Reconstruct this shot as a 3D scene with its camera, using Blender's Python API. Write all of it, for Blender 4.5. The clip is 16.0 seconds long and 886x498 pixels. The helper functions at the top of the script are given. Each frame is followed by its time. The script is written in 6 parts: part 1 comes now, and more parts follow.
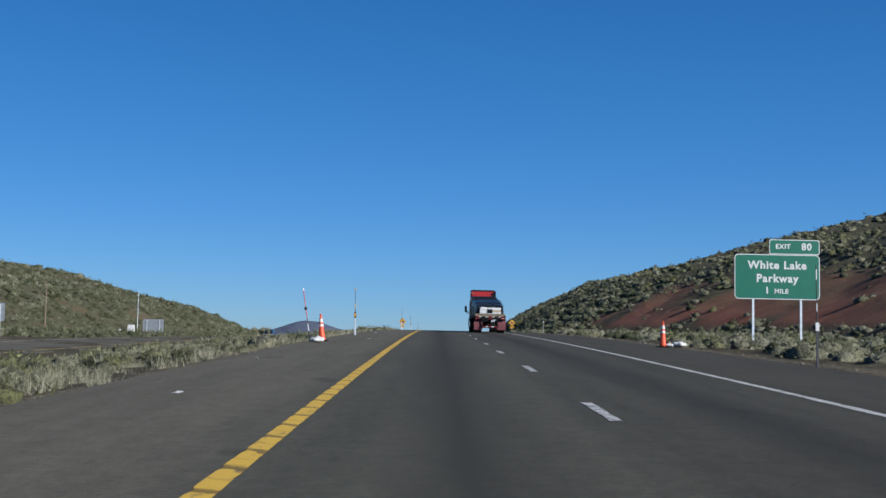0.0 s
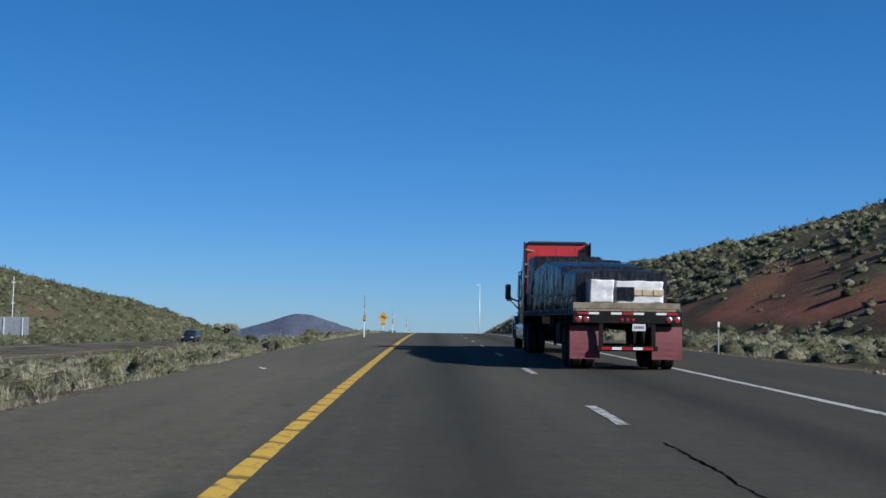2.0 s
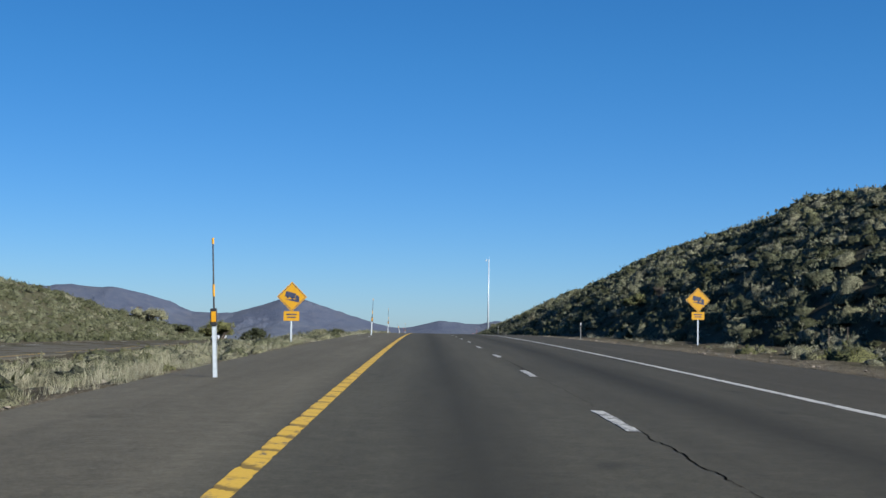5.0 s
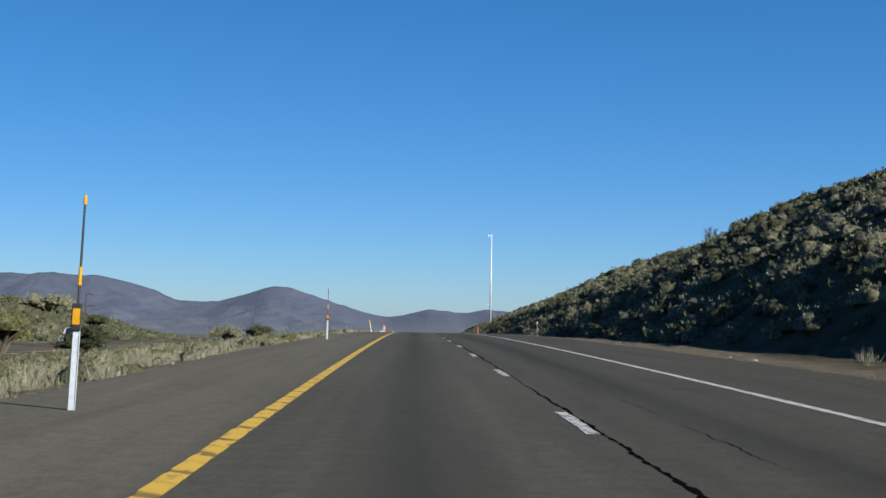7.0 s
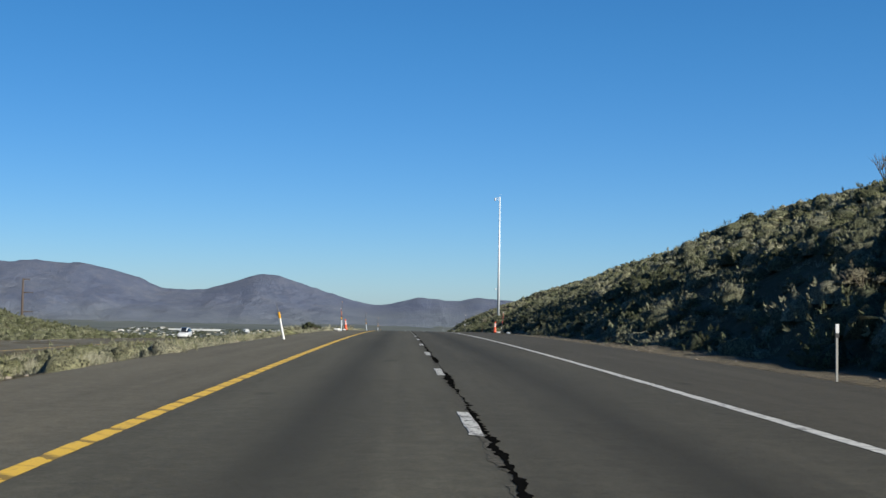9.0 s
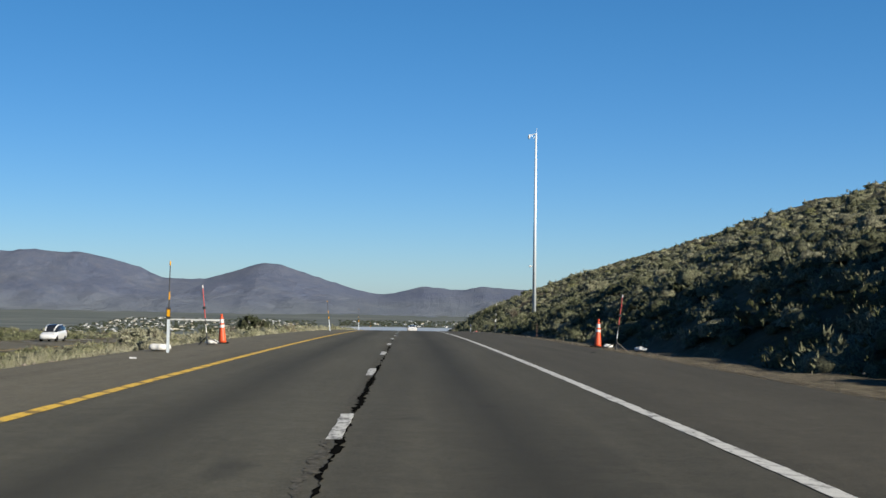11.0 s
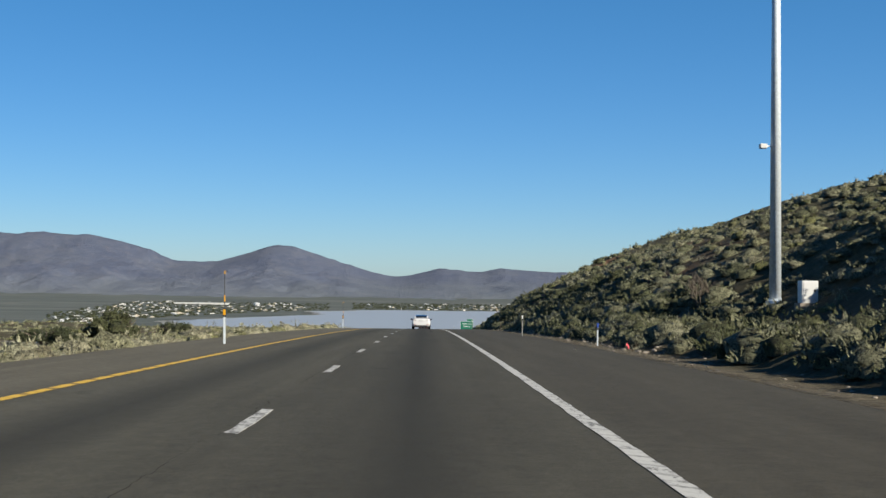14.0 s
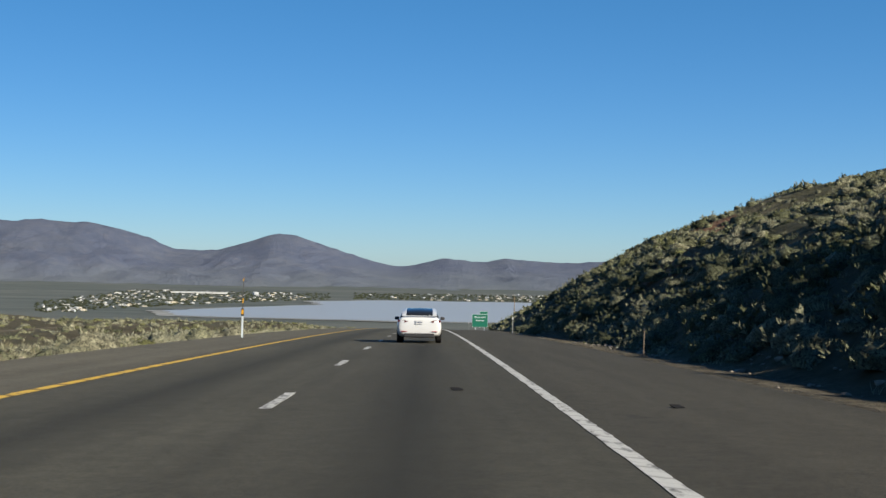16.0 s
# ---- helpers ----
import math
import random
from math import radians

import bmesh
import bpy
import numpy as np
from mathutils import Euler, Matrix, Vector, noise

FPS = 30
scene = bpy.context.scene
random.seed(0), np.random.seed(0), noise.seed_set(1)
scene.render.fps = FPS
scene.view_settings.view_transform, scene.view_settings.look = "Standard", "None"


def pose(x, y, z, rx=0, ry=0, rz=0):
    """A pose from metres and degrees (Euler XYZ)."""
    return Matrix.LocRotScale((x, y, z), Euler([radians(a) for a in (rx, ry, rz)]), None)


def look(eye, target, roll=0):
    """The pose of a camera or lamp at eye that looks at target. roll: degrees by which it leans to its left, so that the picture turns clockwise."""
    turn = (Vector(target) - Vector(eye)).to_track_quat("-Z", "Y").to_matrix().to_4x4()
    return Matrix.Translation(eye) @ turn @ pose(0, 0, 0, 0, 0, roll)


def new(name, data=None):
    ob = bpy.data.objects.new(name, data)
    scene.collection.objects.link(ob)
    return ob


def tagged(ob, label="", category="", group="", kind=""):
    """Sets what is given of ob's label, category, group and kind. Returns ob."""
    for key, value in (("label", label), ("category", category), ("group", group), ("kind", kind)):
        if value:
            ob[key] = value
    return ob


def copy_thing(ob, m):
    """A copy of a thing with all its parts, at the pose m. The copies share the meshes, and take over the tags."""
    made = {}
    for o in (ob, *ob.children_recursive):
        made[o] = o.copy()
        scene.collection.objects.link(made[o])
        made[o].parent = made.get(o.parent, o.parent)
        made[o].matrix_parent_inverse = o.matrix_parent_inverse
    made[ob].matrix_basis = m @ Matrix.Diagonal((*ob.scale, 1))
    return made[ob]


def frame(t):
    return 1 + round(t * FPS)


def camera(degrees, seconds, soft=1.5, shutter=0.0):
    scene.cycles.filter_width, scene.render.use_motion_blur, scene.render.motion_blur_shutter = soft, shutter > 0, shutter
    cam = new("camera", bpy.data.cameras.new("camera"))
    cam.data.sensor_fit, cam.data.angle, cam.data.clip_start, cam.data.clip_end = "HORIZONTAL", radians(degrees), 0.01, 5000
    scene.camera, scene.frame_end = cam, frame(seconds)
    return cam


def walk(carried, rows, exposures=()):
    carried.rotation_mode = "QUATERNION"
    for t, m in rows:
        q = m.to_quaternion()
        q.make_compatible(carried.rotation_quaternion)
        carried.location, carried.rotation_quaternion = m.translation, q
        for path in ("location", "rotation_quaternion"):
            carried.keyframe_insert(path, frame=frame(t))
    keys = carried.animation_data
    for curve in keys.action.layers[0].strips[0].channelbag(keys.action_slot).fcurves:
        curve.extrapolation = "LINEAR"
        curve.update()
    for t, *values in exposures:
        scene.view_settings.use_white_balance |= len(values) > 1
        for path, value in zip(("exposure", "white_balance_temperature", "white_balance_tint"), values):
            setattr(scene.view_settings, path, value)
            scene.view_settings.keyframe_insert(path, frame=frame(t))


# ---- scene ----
cam = camera(39.95, 16.0)
PATH = [
    (0, (1.570, 0.157, 1.287), (1.6684, 20.0786, 3.0512), 1.18),
    (0.5, (1.477, 18.449, 1.976), (1.6100, 38.3730, 3.7093), 1.01),
    (1, (1.453, 36.790, 2.628), (1.6350, 56.7163, 4.3353), 0.90),
    (1.5, (1.457, 55.166, 3.242), (1.6626, 75.0941, 4.9188), 0.83),
    (2, (1.466, 73.563, 3.819), (1.6649, 93.4946, 5.4561), 0.75),
    (2.5, (1.466, 91.972, 4.356), (1.6596, 111.9075, 5.9481), 0.68),
    (3, (1.455, 110.386, 4.854), (1.6967, 130.3229, 6.4252), 0.66),
    (3.5, (1.434, 128.800, 5.314), (1.6800, 148.7406, 6.8410), 0.71),
    (4, (1.411, 147.212, 5.734), (1.6647, 167.1546, 7.2260), 0.82),
    (4.5, (1.395, 165.619, 6.115), (1.6581, 185.5651, 7.5587), 0.94),
    (5, (1.399, 184.022, 6.457), (1.6881, 203.9711, 7.8496), 0.99),
    (5.5, (1.433, 202.421, 6.760), (1.7607, 222.3733, 8.1012), 1.01),
    (6, (1.505, 220.818, 7.023), (1.8802, 240.7731, 8.3159), 1.00),
    (6.5, (1.624, 239.216, 7.248), (2.0490, 259.1725, 8.4961), 0.98),
    (7, (1.793, 257.616, 7.434), (2.2668, 277.5738, 8.6441), 0.97),
    (7.5, (2.014, 276.020, 7.581), (2.5299, 295.9788, 8.7623), 0.99),
    (8, (2.286, 294.431, 7.688), (2.8520, 314.3906, 8.8186), 1.01),
    (8.5, (2.602, 312.848, 7.757), (3.2018, 332.8094, 8.8346), 1.01),
    (9, (2.956, 331.271, 7.786), (3.5956, 351.2343, 8.8070), 0.97),
    (9.5, (3.334, 349.698, 7.777), (3.9852, 369.6642, 8.7480), 0.94),
    (10, (3.726, 368.128, 7.728), (4.3641, 388.0958, 8.6549), 0.90),
    (10.5, (4.115, 386.553, 7.640), (4.7242, 406.5236, 8.5253), 0.86),
    (11, (4.487, 404.966, 7.513), (5.0570, 424.9400, 8.3565), 0.83),
    (11.5, (4.826, 423.358, 7.347), (5.3542, 443.3347, 8.1463), 0.80),
    (12, (5.120, 441.715, 7.142), (5.6089, 461.6946, 7.8923), 0.77),
    (12.5, (5.358, 460.021, 6.900), (5.8088, 480.0038, 7.5942), 0.75),
    (13, (5.534, 478.257, 6.619), (5.9437, 498.2422, 7.2664), 0.73),
    (13.5, (5.644, 496.399, 6.303), (5.9876, 516.3873, 6.9031), 0.70),
    (14, (5.697, 514.421, 5.950), (6.0009, 534.4107, 6.5060), 0.62),
    (14.5, (5.705, 532.290, 5.564), (5.9740, 552.2813, 6.0726), 0.58),
    (15, (5.692, 549.970, 5.146), (5.9411, 569.9622, 5.6294), 0.63),
    (15.5, (5.694, 567.420, 4.698), (5.9276, 587.4137, 5.1225), 0.76),
    (16, (5.761, 584.593, 4.222), (6.0089, 604.5875, 4.6238), 0.92),
]
walk(cam, [(t, look(eye, target, roll)) for t, eye, target, roll in PATH],
     [(0, 0.60, 5700, 10), (3.4, 0.63, 5750, 10), (4.6, 0.85, 5900, 9), (8, 0.91, 6200, 8), (9, 0.94, 6300, 7), (11.5, 0.97, 6650, 7), (16, 0.98, 6700, 7)])

# ---- light ----
SUN_TO = Vector((0.692, -0.562, 0.454)).normalized()
world = bpy.data.worlds.new("sky")
scene.world = world
world.use_nodes = True
wn, wl = world.node_tree.nodes, world.node_tree.links
sky = wn.new("ShaderNodeTexSky")
sky.sky_type = "NISHITA"
sky.sun_disc = False
sky.sun_elevation = math.asin(SUN_TO.z)
sky.sun_rotation = math.atan2(SUN_TO.x, SUN_TO.y)
sky.altitude, sky.air_density, sky.dust_density, sky.ozone_density = 1500, 1.0, 0.7, 4.0
wn["Background"].inputs["Strength"].default_value = 0.0513
tint = wn.new("ShaderNodeMix")
tint.data_type, tint.blend_type = "RGBA", "MULTIPLY"
tint.inputs[0].default_value = 1.0
tint.inputs[7].default_value = (0.748, 0.952, 1.058, 1)
wl.new(sky.outputs["Color"], tint.inputs[6])
rich = wn.new("ShaderNodeHueSaturation")
rich.inputs["Saturation"].default_value = 1.13
rich.inputs["Hue"].default_value = 0.502
wl.new(tint.outputs[2], rich.inputs["Color"])
# light scattered many times evens out the sky between the sun's side and the far side, and greys the lowest air
aim = wn.new("ShaderNodeTexCoord")


def sky_math(op, a, b=0.0):
    x = wn.new("ShaderNodeMath")
    x.operation = op
    for v, s in ((a, x.inputs[0]), (b, x.inputs[1])):
        if isinstance(v, (int, float)):
            s.default_value = v
        else:
            wl.new(v, s)
    return x.outputs[0]


dot = wn.new("ShaderNodeVectorMath")
dot.operation = "DOT_PRODUCT"
dot.inputs[1].default_value = SUN_TO
wl.new(aim.outputs["Generated"], dot.inputs[0])
even = sky_math("MULTIPLY", sky_math("POWER", sky_math("ADD", sky_math("POWER", sky_math("ABSOLUTE", dot.outputs["Value"]), 2.0), 1.0), -0.62), 1.26)
flat = wn.new("ShaderNodeVectorMath")
flat.operation = "SCALE"
wl.new(rich.outputs["Color"], flat.inputs[0])
wl.new(even, flat.inputs["Scale"])
updown = wn.new("ShaderNodeSeparateXYZ")
wl.new(aim.outputs["Generated"], updown.inputs[0])
low = wn.new("ShaderNodeValToRGB")
low.color_ramp.elements[0].position, low.color_ramp.elements[0].color = 0.0, (0.95, 0.865, 0.985, 1)
low.color_ramp.elements[1].position, low.color_ramp.elements[1].color = 0.22, (1, 1, 1, 1)
wl.new(updown.outputs["Z"], low.inputs["Fac"])
air = wn.new("ShaderNodeMix")
air.data_type, air.blend_type = "RGBA", "MULTIPLY"
air.inputs[0].default_value = 1.0
wl.new(flat.outputs["Vector"], air.inputs[6])
wl.new(low.outputs["Color"], air.inputs[7])
wl.new(air.outputs[2], wn["Background"].inputs["Color"])
sun_data = bpy.data.lights.new("sun", "SUN")
sun_data.energy, sun_data.angle, sun_data.color = 5.0, radians(0.53), (1.0, 0.92, 0.80)
sun = new("sun", sun_data)
sun.matrix_world = look((0, 0, 60), Vector((0, 0, 60)) - SUN_TO)
scene.view_settings.exposure = 0.0


# ---- materials ----
class Mat:
    """A node material under construction: a Principled surface and small helpers."""

    def __init__(self, name, base=(0.5, 0.5, 0.5), rough=0.7, metal=0.0, **kw):
        self.m = bpy.data.materials.new(name)
        self.m.use_nodes = True
        self.n, self.l = self.m.node_tree.nodes, self.m.node_tree.links
        self.p = self.n["Principled BSDF"]
        self.p.inputs["Base Color"].default_value = (*base, 1)
        self.p.inputs["Roughness"].default_value = rough
        self.p.inputs["Metallic"].default_value = metal
        for k, v in kw.items():
            self.p.inputs[k.replace("_", " ")].default_value = v
        self.co = None

    def coord(self, kind="Object"):
        if self.co is None:
            self.co = self.n.new("ShaderNodeTexCoord").outputs[kind]
        return self.co

    def noise(self, scale, detail=4.0, rough=0.6, stretch=None):
        t = self.n.new("ShaderNodeTexNoise")
        t.inputs["Scale"].default_value, t.inputs["Detail"].default_value, t.inputs["Roughness"].default_value = scale, detail, rough
        co = self.coord()
        if stretch:
            mp = self.n.new("ShaderNodeMapping")
            mp.inputs["Scale"].default_value = stretch
            self.l.new(co, mp.inputs["Vector"])
            co = mp.outputs["Vector"]
        self.l.new(co, t.inputs["Vector"])
        return t.outputs["Fac"]

    def ramp(self, fac, stops):
        r = self.n.new("ShaderNodeValToRGB")
        e = r.color_ramp.elements
        while len(e) < len(stops):
            e.new(0.5)
        for el, (pos, col) in zip(e, stops):
            el.position, el.color = pos, (*col, 1) if len(col) == 3 else col
        self.l.new(fac, r.inputs["Fac"])
        return r.outputs["Color"]

    def mix(self, fac, a, b, mode="MIX"):
        x = self.n.new("ShaderNodeMix")
        x.data_type, x.blend_type = "RGBA", mode
        for v, s in ((fac, x.inputs[0]), (a, x.inputs[6]), (b, x.inputs[7])):
            if isinstance(v, (int, float)):
                s.default_value = v
            elif isinstance(v, tuple):
                s.default_value = (*v, 1)
            else:
                self.l.new(v, s)
        return x.outputs[2]

    def math(self, op, a, b=0.0):
        x = self.n.new("ShaderNodeMath")
        x.operation = op
        for v, s in ((a, x.inputs[0]), (b, x.inputs[1])):
            if isinstance(v, (int, float)):
                s.default_value = v
            else:
                self.l.new(v, s)
        return x.outputs[0]

    def color(self, c):
        self.l.new(c, self.p.inputs["Base Color"])
        return self

    def roughness(self, c):
        self.l.new(c, self.p.inputs["Roughness"])
        return self

    def bump(self, h, strength=0.3, dist=0.02):
        b = self.n.new("ShaderNodeBump")
        b.inputs["Strength"].default_value, b.inputs["Distance"].default_value = strength, dist
        self.l.new(h, b.inputs["Height"])
        self.l.new(b.outputs["Normal"], self.p.inputs["Normal"])
        return self

    def attr(self, name):
        a = self.n.new("ShaderNodeAttribute")
        a.attribute_name = name
        return a


def plain(name, base, rough=0.6, metal=0.0, vary=0.12, scale=6.0, bump=0.0, **kw):
    """Paint, plastic or metal with a little mottling and grime."""
    m = Mat(name, base, rough, metal, **kw)
    lo = tuple(c * (1 - vary) for c in base)
    hi = tuple(min(1, c * (1 + vary)) for c in base)
    n = m.noise(scale, 5.0)
    m.color(m.ramp(n, [(0.3, lo), (0.7, hi)]))
    if bump:
        m.bump(m.noise(scale * 6, 3.0), bump, 0.01)
    return m.m


def asphalt_mat():
    m = Mat("asphalt", (0.05, 0.047, 0.04), 0.9, Specular_IOR_Level=0.15)
    grain = m.noise(45.0, 3.0, 0.7)
    blotch = m.noise(0.35, 6.0, 0.65, (1.0, 0.25, 1.0))
    streak = m.noise(1.6, 4.0, 0.6, (1.0, 0.03, 1.0))
    c = m.ramp(grain, [(0.36, (0.010, 0.011, 0.009)), (0.50, (0.050, 0.048, 0.040)), (0.66, (0.125, 0.118, 0.098))])
    speck = m.noise(13.0, 6.0, 0.8)
    c = m.mix(0.5, c, m.ramp(speck, [(0.36, (0.008, 0.008, 0.007)), (0.5, (0.048, 0.044, 0.037)), (0.64, (0.115, 0.100, 0.082))]))
    patch = m.noise(3.2, 5.0, 0.7)
    c = m.mix(0.30, c, m.ramp(patch, [(0.36, (0.016, 0.015, 0.013)), (0.5, (0.050, 0.047, 0.039)), (0.64, (0.096, 0.090, 0.074))]))
    c = m.mix(0.30, c, m.ramp(blotch, [(0.3, (0.026, 0.025, 0.021)), (0.7, (0.072, 0.068, 0.057))]))
    c = m.mix(0.30, c, m.ramp(streak, [(0.3, (0.024, 0.023, 0.020)), (0.7, (0.074, 0.069, 0.058))]))
    # wheel tracks worn paler, oil-darkened band down the middle of each lane
    sep = m.n.new("ShaderNodeSeparateXYZ")
    m.l.new(m.coord(), sep.inputs[0])
    d = m.math("PINGPONG", m.math("SUBTRACT", sep.outputs["X"], 1.88), 1.84)
    band = m.ramp(m.math("DIVIDE", d, 1.84), [(0.0, (0.8, 0.8, 0.8)), (0.5, (0.0, 0.0, 0.0))])
    lane = m.ramp(m.math("DIVIDE", sep.outputs["X"], 10.0), [(0.0, (0, 0, 0)), (0.03, (1, 1, 1)), (0.70, (1, 1, 1)), (0.75, (0, 0, 0))])
    dark = m.math("MULTIPLY", m.math("MULTIPLY", band, lane), m.math("ADD", m.noise(0.5, 3.0, 0.5, (1, 0.12, 1)), 0.4))
    c = m.mix(dark, c, (0.022, 0.021, 0.018))
    # oil spots and tar patches, a few to each hundred metres
    spot = m.ramp(m.noise(0.9, 2.0, 0.5, (1.0, 0.5, 1.0)), [(0.69, (0, 0, 0)), (0.76, (0.45, 0.45, 0.45))])
    c = m.mix(spot, c, (0.016, 0.016, 0.015))
    # tone steps across the road: palest at the left, darker to the right
    tone_across = m.ramp(m.math("DIVIDE", m.math("ADD", sep.outputs["X"], 5.0), 20.0), [(0, (1.755, 1.681, 1.487)), (0.22, (1.691, 1.635, 1.452)), (0.26, (1.148, 1.152, 1.037)), (0.42, (1.100, 1.105, 1.002)), (0.45, (0.957, 0.958, 0.874)), (0.62, (0.933, 0.934, 0.855)), (0.65, (0.933, 0.911, 0.829))])
    c = m.mix(1.0, c, tone_across, "MULTIPLY")
    m.color(c)
    return m.bump(m.mix(0.5, grain, speck), 0.9, 0.012).m


def ground_mat():
    m = Mat("desert_soil", (0.2, 0.15, 0.1), 0.95, Specular_IOR_Level=0.1)
    big = m.noise(0.035, 6.0, 0.6)
    mid = m.noise(0.5, 6.0, 0.65)
    fine = m.noise(9.0, 5.0, 0.7)
    coarse = m.noise(2.6, 6.0, 0.75)
    c = m.ramp(mid, [(0.3, (0.040, 0.033, 0.021)), (0.5, (0.082, 0.068, 0.045)), (0.7, (0.150, 0.124, 0.085))])
    red = m.ramp(m.noise(0.3, 5.0), [(0.3, (0.25, 0.085, 0.054)), (0.7, (0.37, 0.155, 0.102))])
    green = m.ramp(coarse, [(0.34, (0.052, 0.060, 0.032)), (0.5, (0.092, 0.096, 0.056)), (0.66, (0.170, 0.160, 0.102))])
    c = m.mix(m.attr("red").outputs["Fac"], c, red)
    c = m.mix(m.math("MULTIPLY", m.attr("green").outputs["Fac"], m.math("ADD", big, 0.25)), c, green)
    grav = m.ramp(fine, [(0.3, (0.095, 0.082, 0.058)), (0.5, (0.185, 0.162, 0.118)), (0.72, (0.34, 0.30, 0.22))])
    grav = m.mix(m.ramp(coarse, [(0.40, (0.75, 0.75, 0.75)), (0.58, (0, 0, 0))]), grav, (0.070, 0.058, 0.040))
    c = m.mix(m.attr("gravel").outputs["Fac"], c, grav)
    # the valley floor: pale dry scrub and bare ground in wide bands, greyed and blued by painted haze
    hazed_flats = m.ramp(m.noise(0.006, 6.0, 0.7, (0.5, 1.6, 1.0)), [(0.32, (0.070, 0.087, 0.080)), (0.5, (0.102, 0.116, 0.110)), (0.68, (0.142, 0.150, 0.140))])
    c = m.mix(m.attr("valley").outputs["Fac"], c, hazed_flats)
    m.color(m.mix(0.3, c, m.ramp(fine, [(0.3, (0.07, 0.055, 0.04)), (0.7, (0.30, 0.25, 0.19))]), "OVERLAY"))
    return m.bump(m.mix(0.4, coarse, fine), 1.0, 0.30).m


def paint_mat(name, base, worn=0.46, milled=0.0, depth=1.0):
    m = Mat(name, base, 0.75)
    w = m.noise(7.0, 6.0, 0.7, (1.0, 0.35, 1.0))
    g = m.noise(60.0, 3.0)
    c = m.mix(m.ramp(w, [(worn - 0.10, (1, 1, 1)), (worn + 0.02, (0, 0, 0))]), base, (0.06, 0.057, 0.052))
    c = m.mix(m.ramp(g, [(0.35, (0.35, 0.35, 0.35)), (0.55, (0, 0, 0))]), c, tuple(v * 0.6 for v in base))
    if milled:
        # slanting grooves of the milled rumble strip show through the paint
        sep = m.n.new("ShaderNodeSeparateXYZ")
        m.l.new(m.coord(), sep.inputs[0])
        s = m.math("FRACT", m.math("DIVIDE", m.math("ADD", sep.outputs["Y"], m.math("MULTIPLY", sep.outputs["X"], 0.9)), milled))
        s = m.math("FRACT", m.math("ADD", s, m.math("MULTIPLY", m.math("SUBTRACT", m.noise(2.2, 4.0, 0.7), 0.5), 0.5)))
        cut, half = (depth,) * 3, (depth * 0.5,) * 3
        c = m.mix(m.ramp(s, [(0.0, cut), (0.12, cut), (0.22, (0, 0, 0)), (0.52, (0, 0, 0)), (0.56, half), (0.62, (0, 0, 0))]), c, tuple(v * 0.14 for v in base))
    m.color(c)
    return m.bump(g, 0.3, 0.006).m


def foliage_mat(name, stops):
    """Leaves whose hue goes by the bush ('tone') and by the leaf, over a mottled mass of twigs with inner shade painted
    near black.
    """
    m = Mat(name, (0.1, 0.1, 0.06), 0.8, Specular_IOR_Level=0.2)
    leaf = m.n.new("ShaderNodeNewGeometry").outputs["Random Per Island"]
    c = m.ramp(m.attr("tone").outputs["Fac"], stops)
    lit = m.mix(0.8, c, m.ramp(leaf, [(0.0, (0.55, 0.55, 0.48)), (0.6, (1.0, 1.0, 0.95)), (1.0, (1.4, 1.4, 1.3))]), "MULTIPLY")
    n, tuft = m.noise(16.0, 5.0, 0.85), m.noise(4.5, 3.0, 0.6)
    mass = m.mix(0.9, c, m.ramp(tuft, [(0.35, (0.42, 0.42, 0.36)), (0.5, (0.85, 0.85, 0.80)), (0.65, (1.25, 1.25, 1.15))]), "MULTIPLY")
    # near-black between the tufts paints the shade inside a bush
    twig_shade = m.mix(m.ramp(n, [(0.41, (0, 0, 0)), (0.54, (1, 1, 1))]), (0.010, 0.009, 0.007), mass)
    m.color(m.mix(m.attr("shaded_core").outputs["Fac"], lit, twig_shade))
    return m.bump(n, 0.7, 0.10).m


M_ASPHALT, M_GROUND = asphalt_mat(), ground_mat()
M_YELLOW, M_WHITE = paint_mat("yellow_road_paint", (0.52, 0.325, 0.026), 0.42, 1.22, 0.78), paint_mat("white_road_paint", (0.42, 0.415, 0.385), 0.45, 0.61, 0.45)
M_DASH = paint_mat("worn_white_road_paint", (0.42, 0.415, 0.385), 0.515)
SAGE = [(0.0, (0.055, 0.061, 0.027)), (0.25, (0.112, 0.119, 0.072)), (0.5, (0.222, 0.215, 0.152)), (0.68, (0.122, 0.126, 0.048)), (0.85, (0.262, 0.258, 0.192)), (1.0, (0.175, 0.152, 0.100))]
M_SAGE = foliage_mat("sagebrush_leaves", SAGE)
M_GRASS = foliage_mat("dry_grass", [(0.0, (0.225, 0.212, 0.150)), (0.5, (0.300, 0.290, 0.222)), (1.0, (0.165, 0.172, 0.102))])
M_JUNIPER = foliage_mat("dark_shrub_leaves", [(0.0, (0.030, 0.038, 0.019)), (1.0, (0.064, 0.070, 0.034))])
M_TWIG = plain("grey_twigs", (0.09, 0.072, 0.054), 0.9, vary=0.3, scale=20)


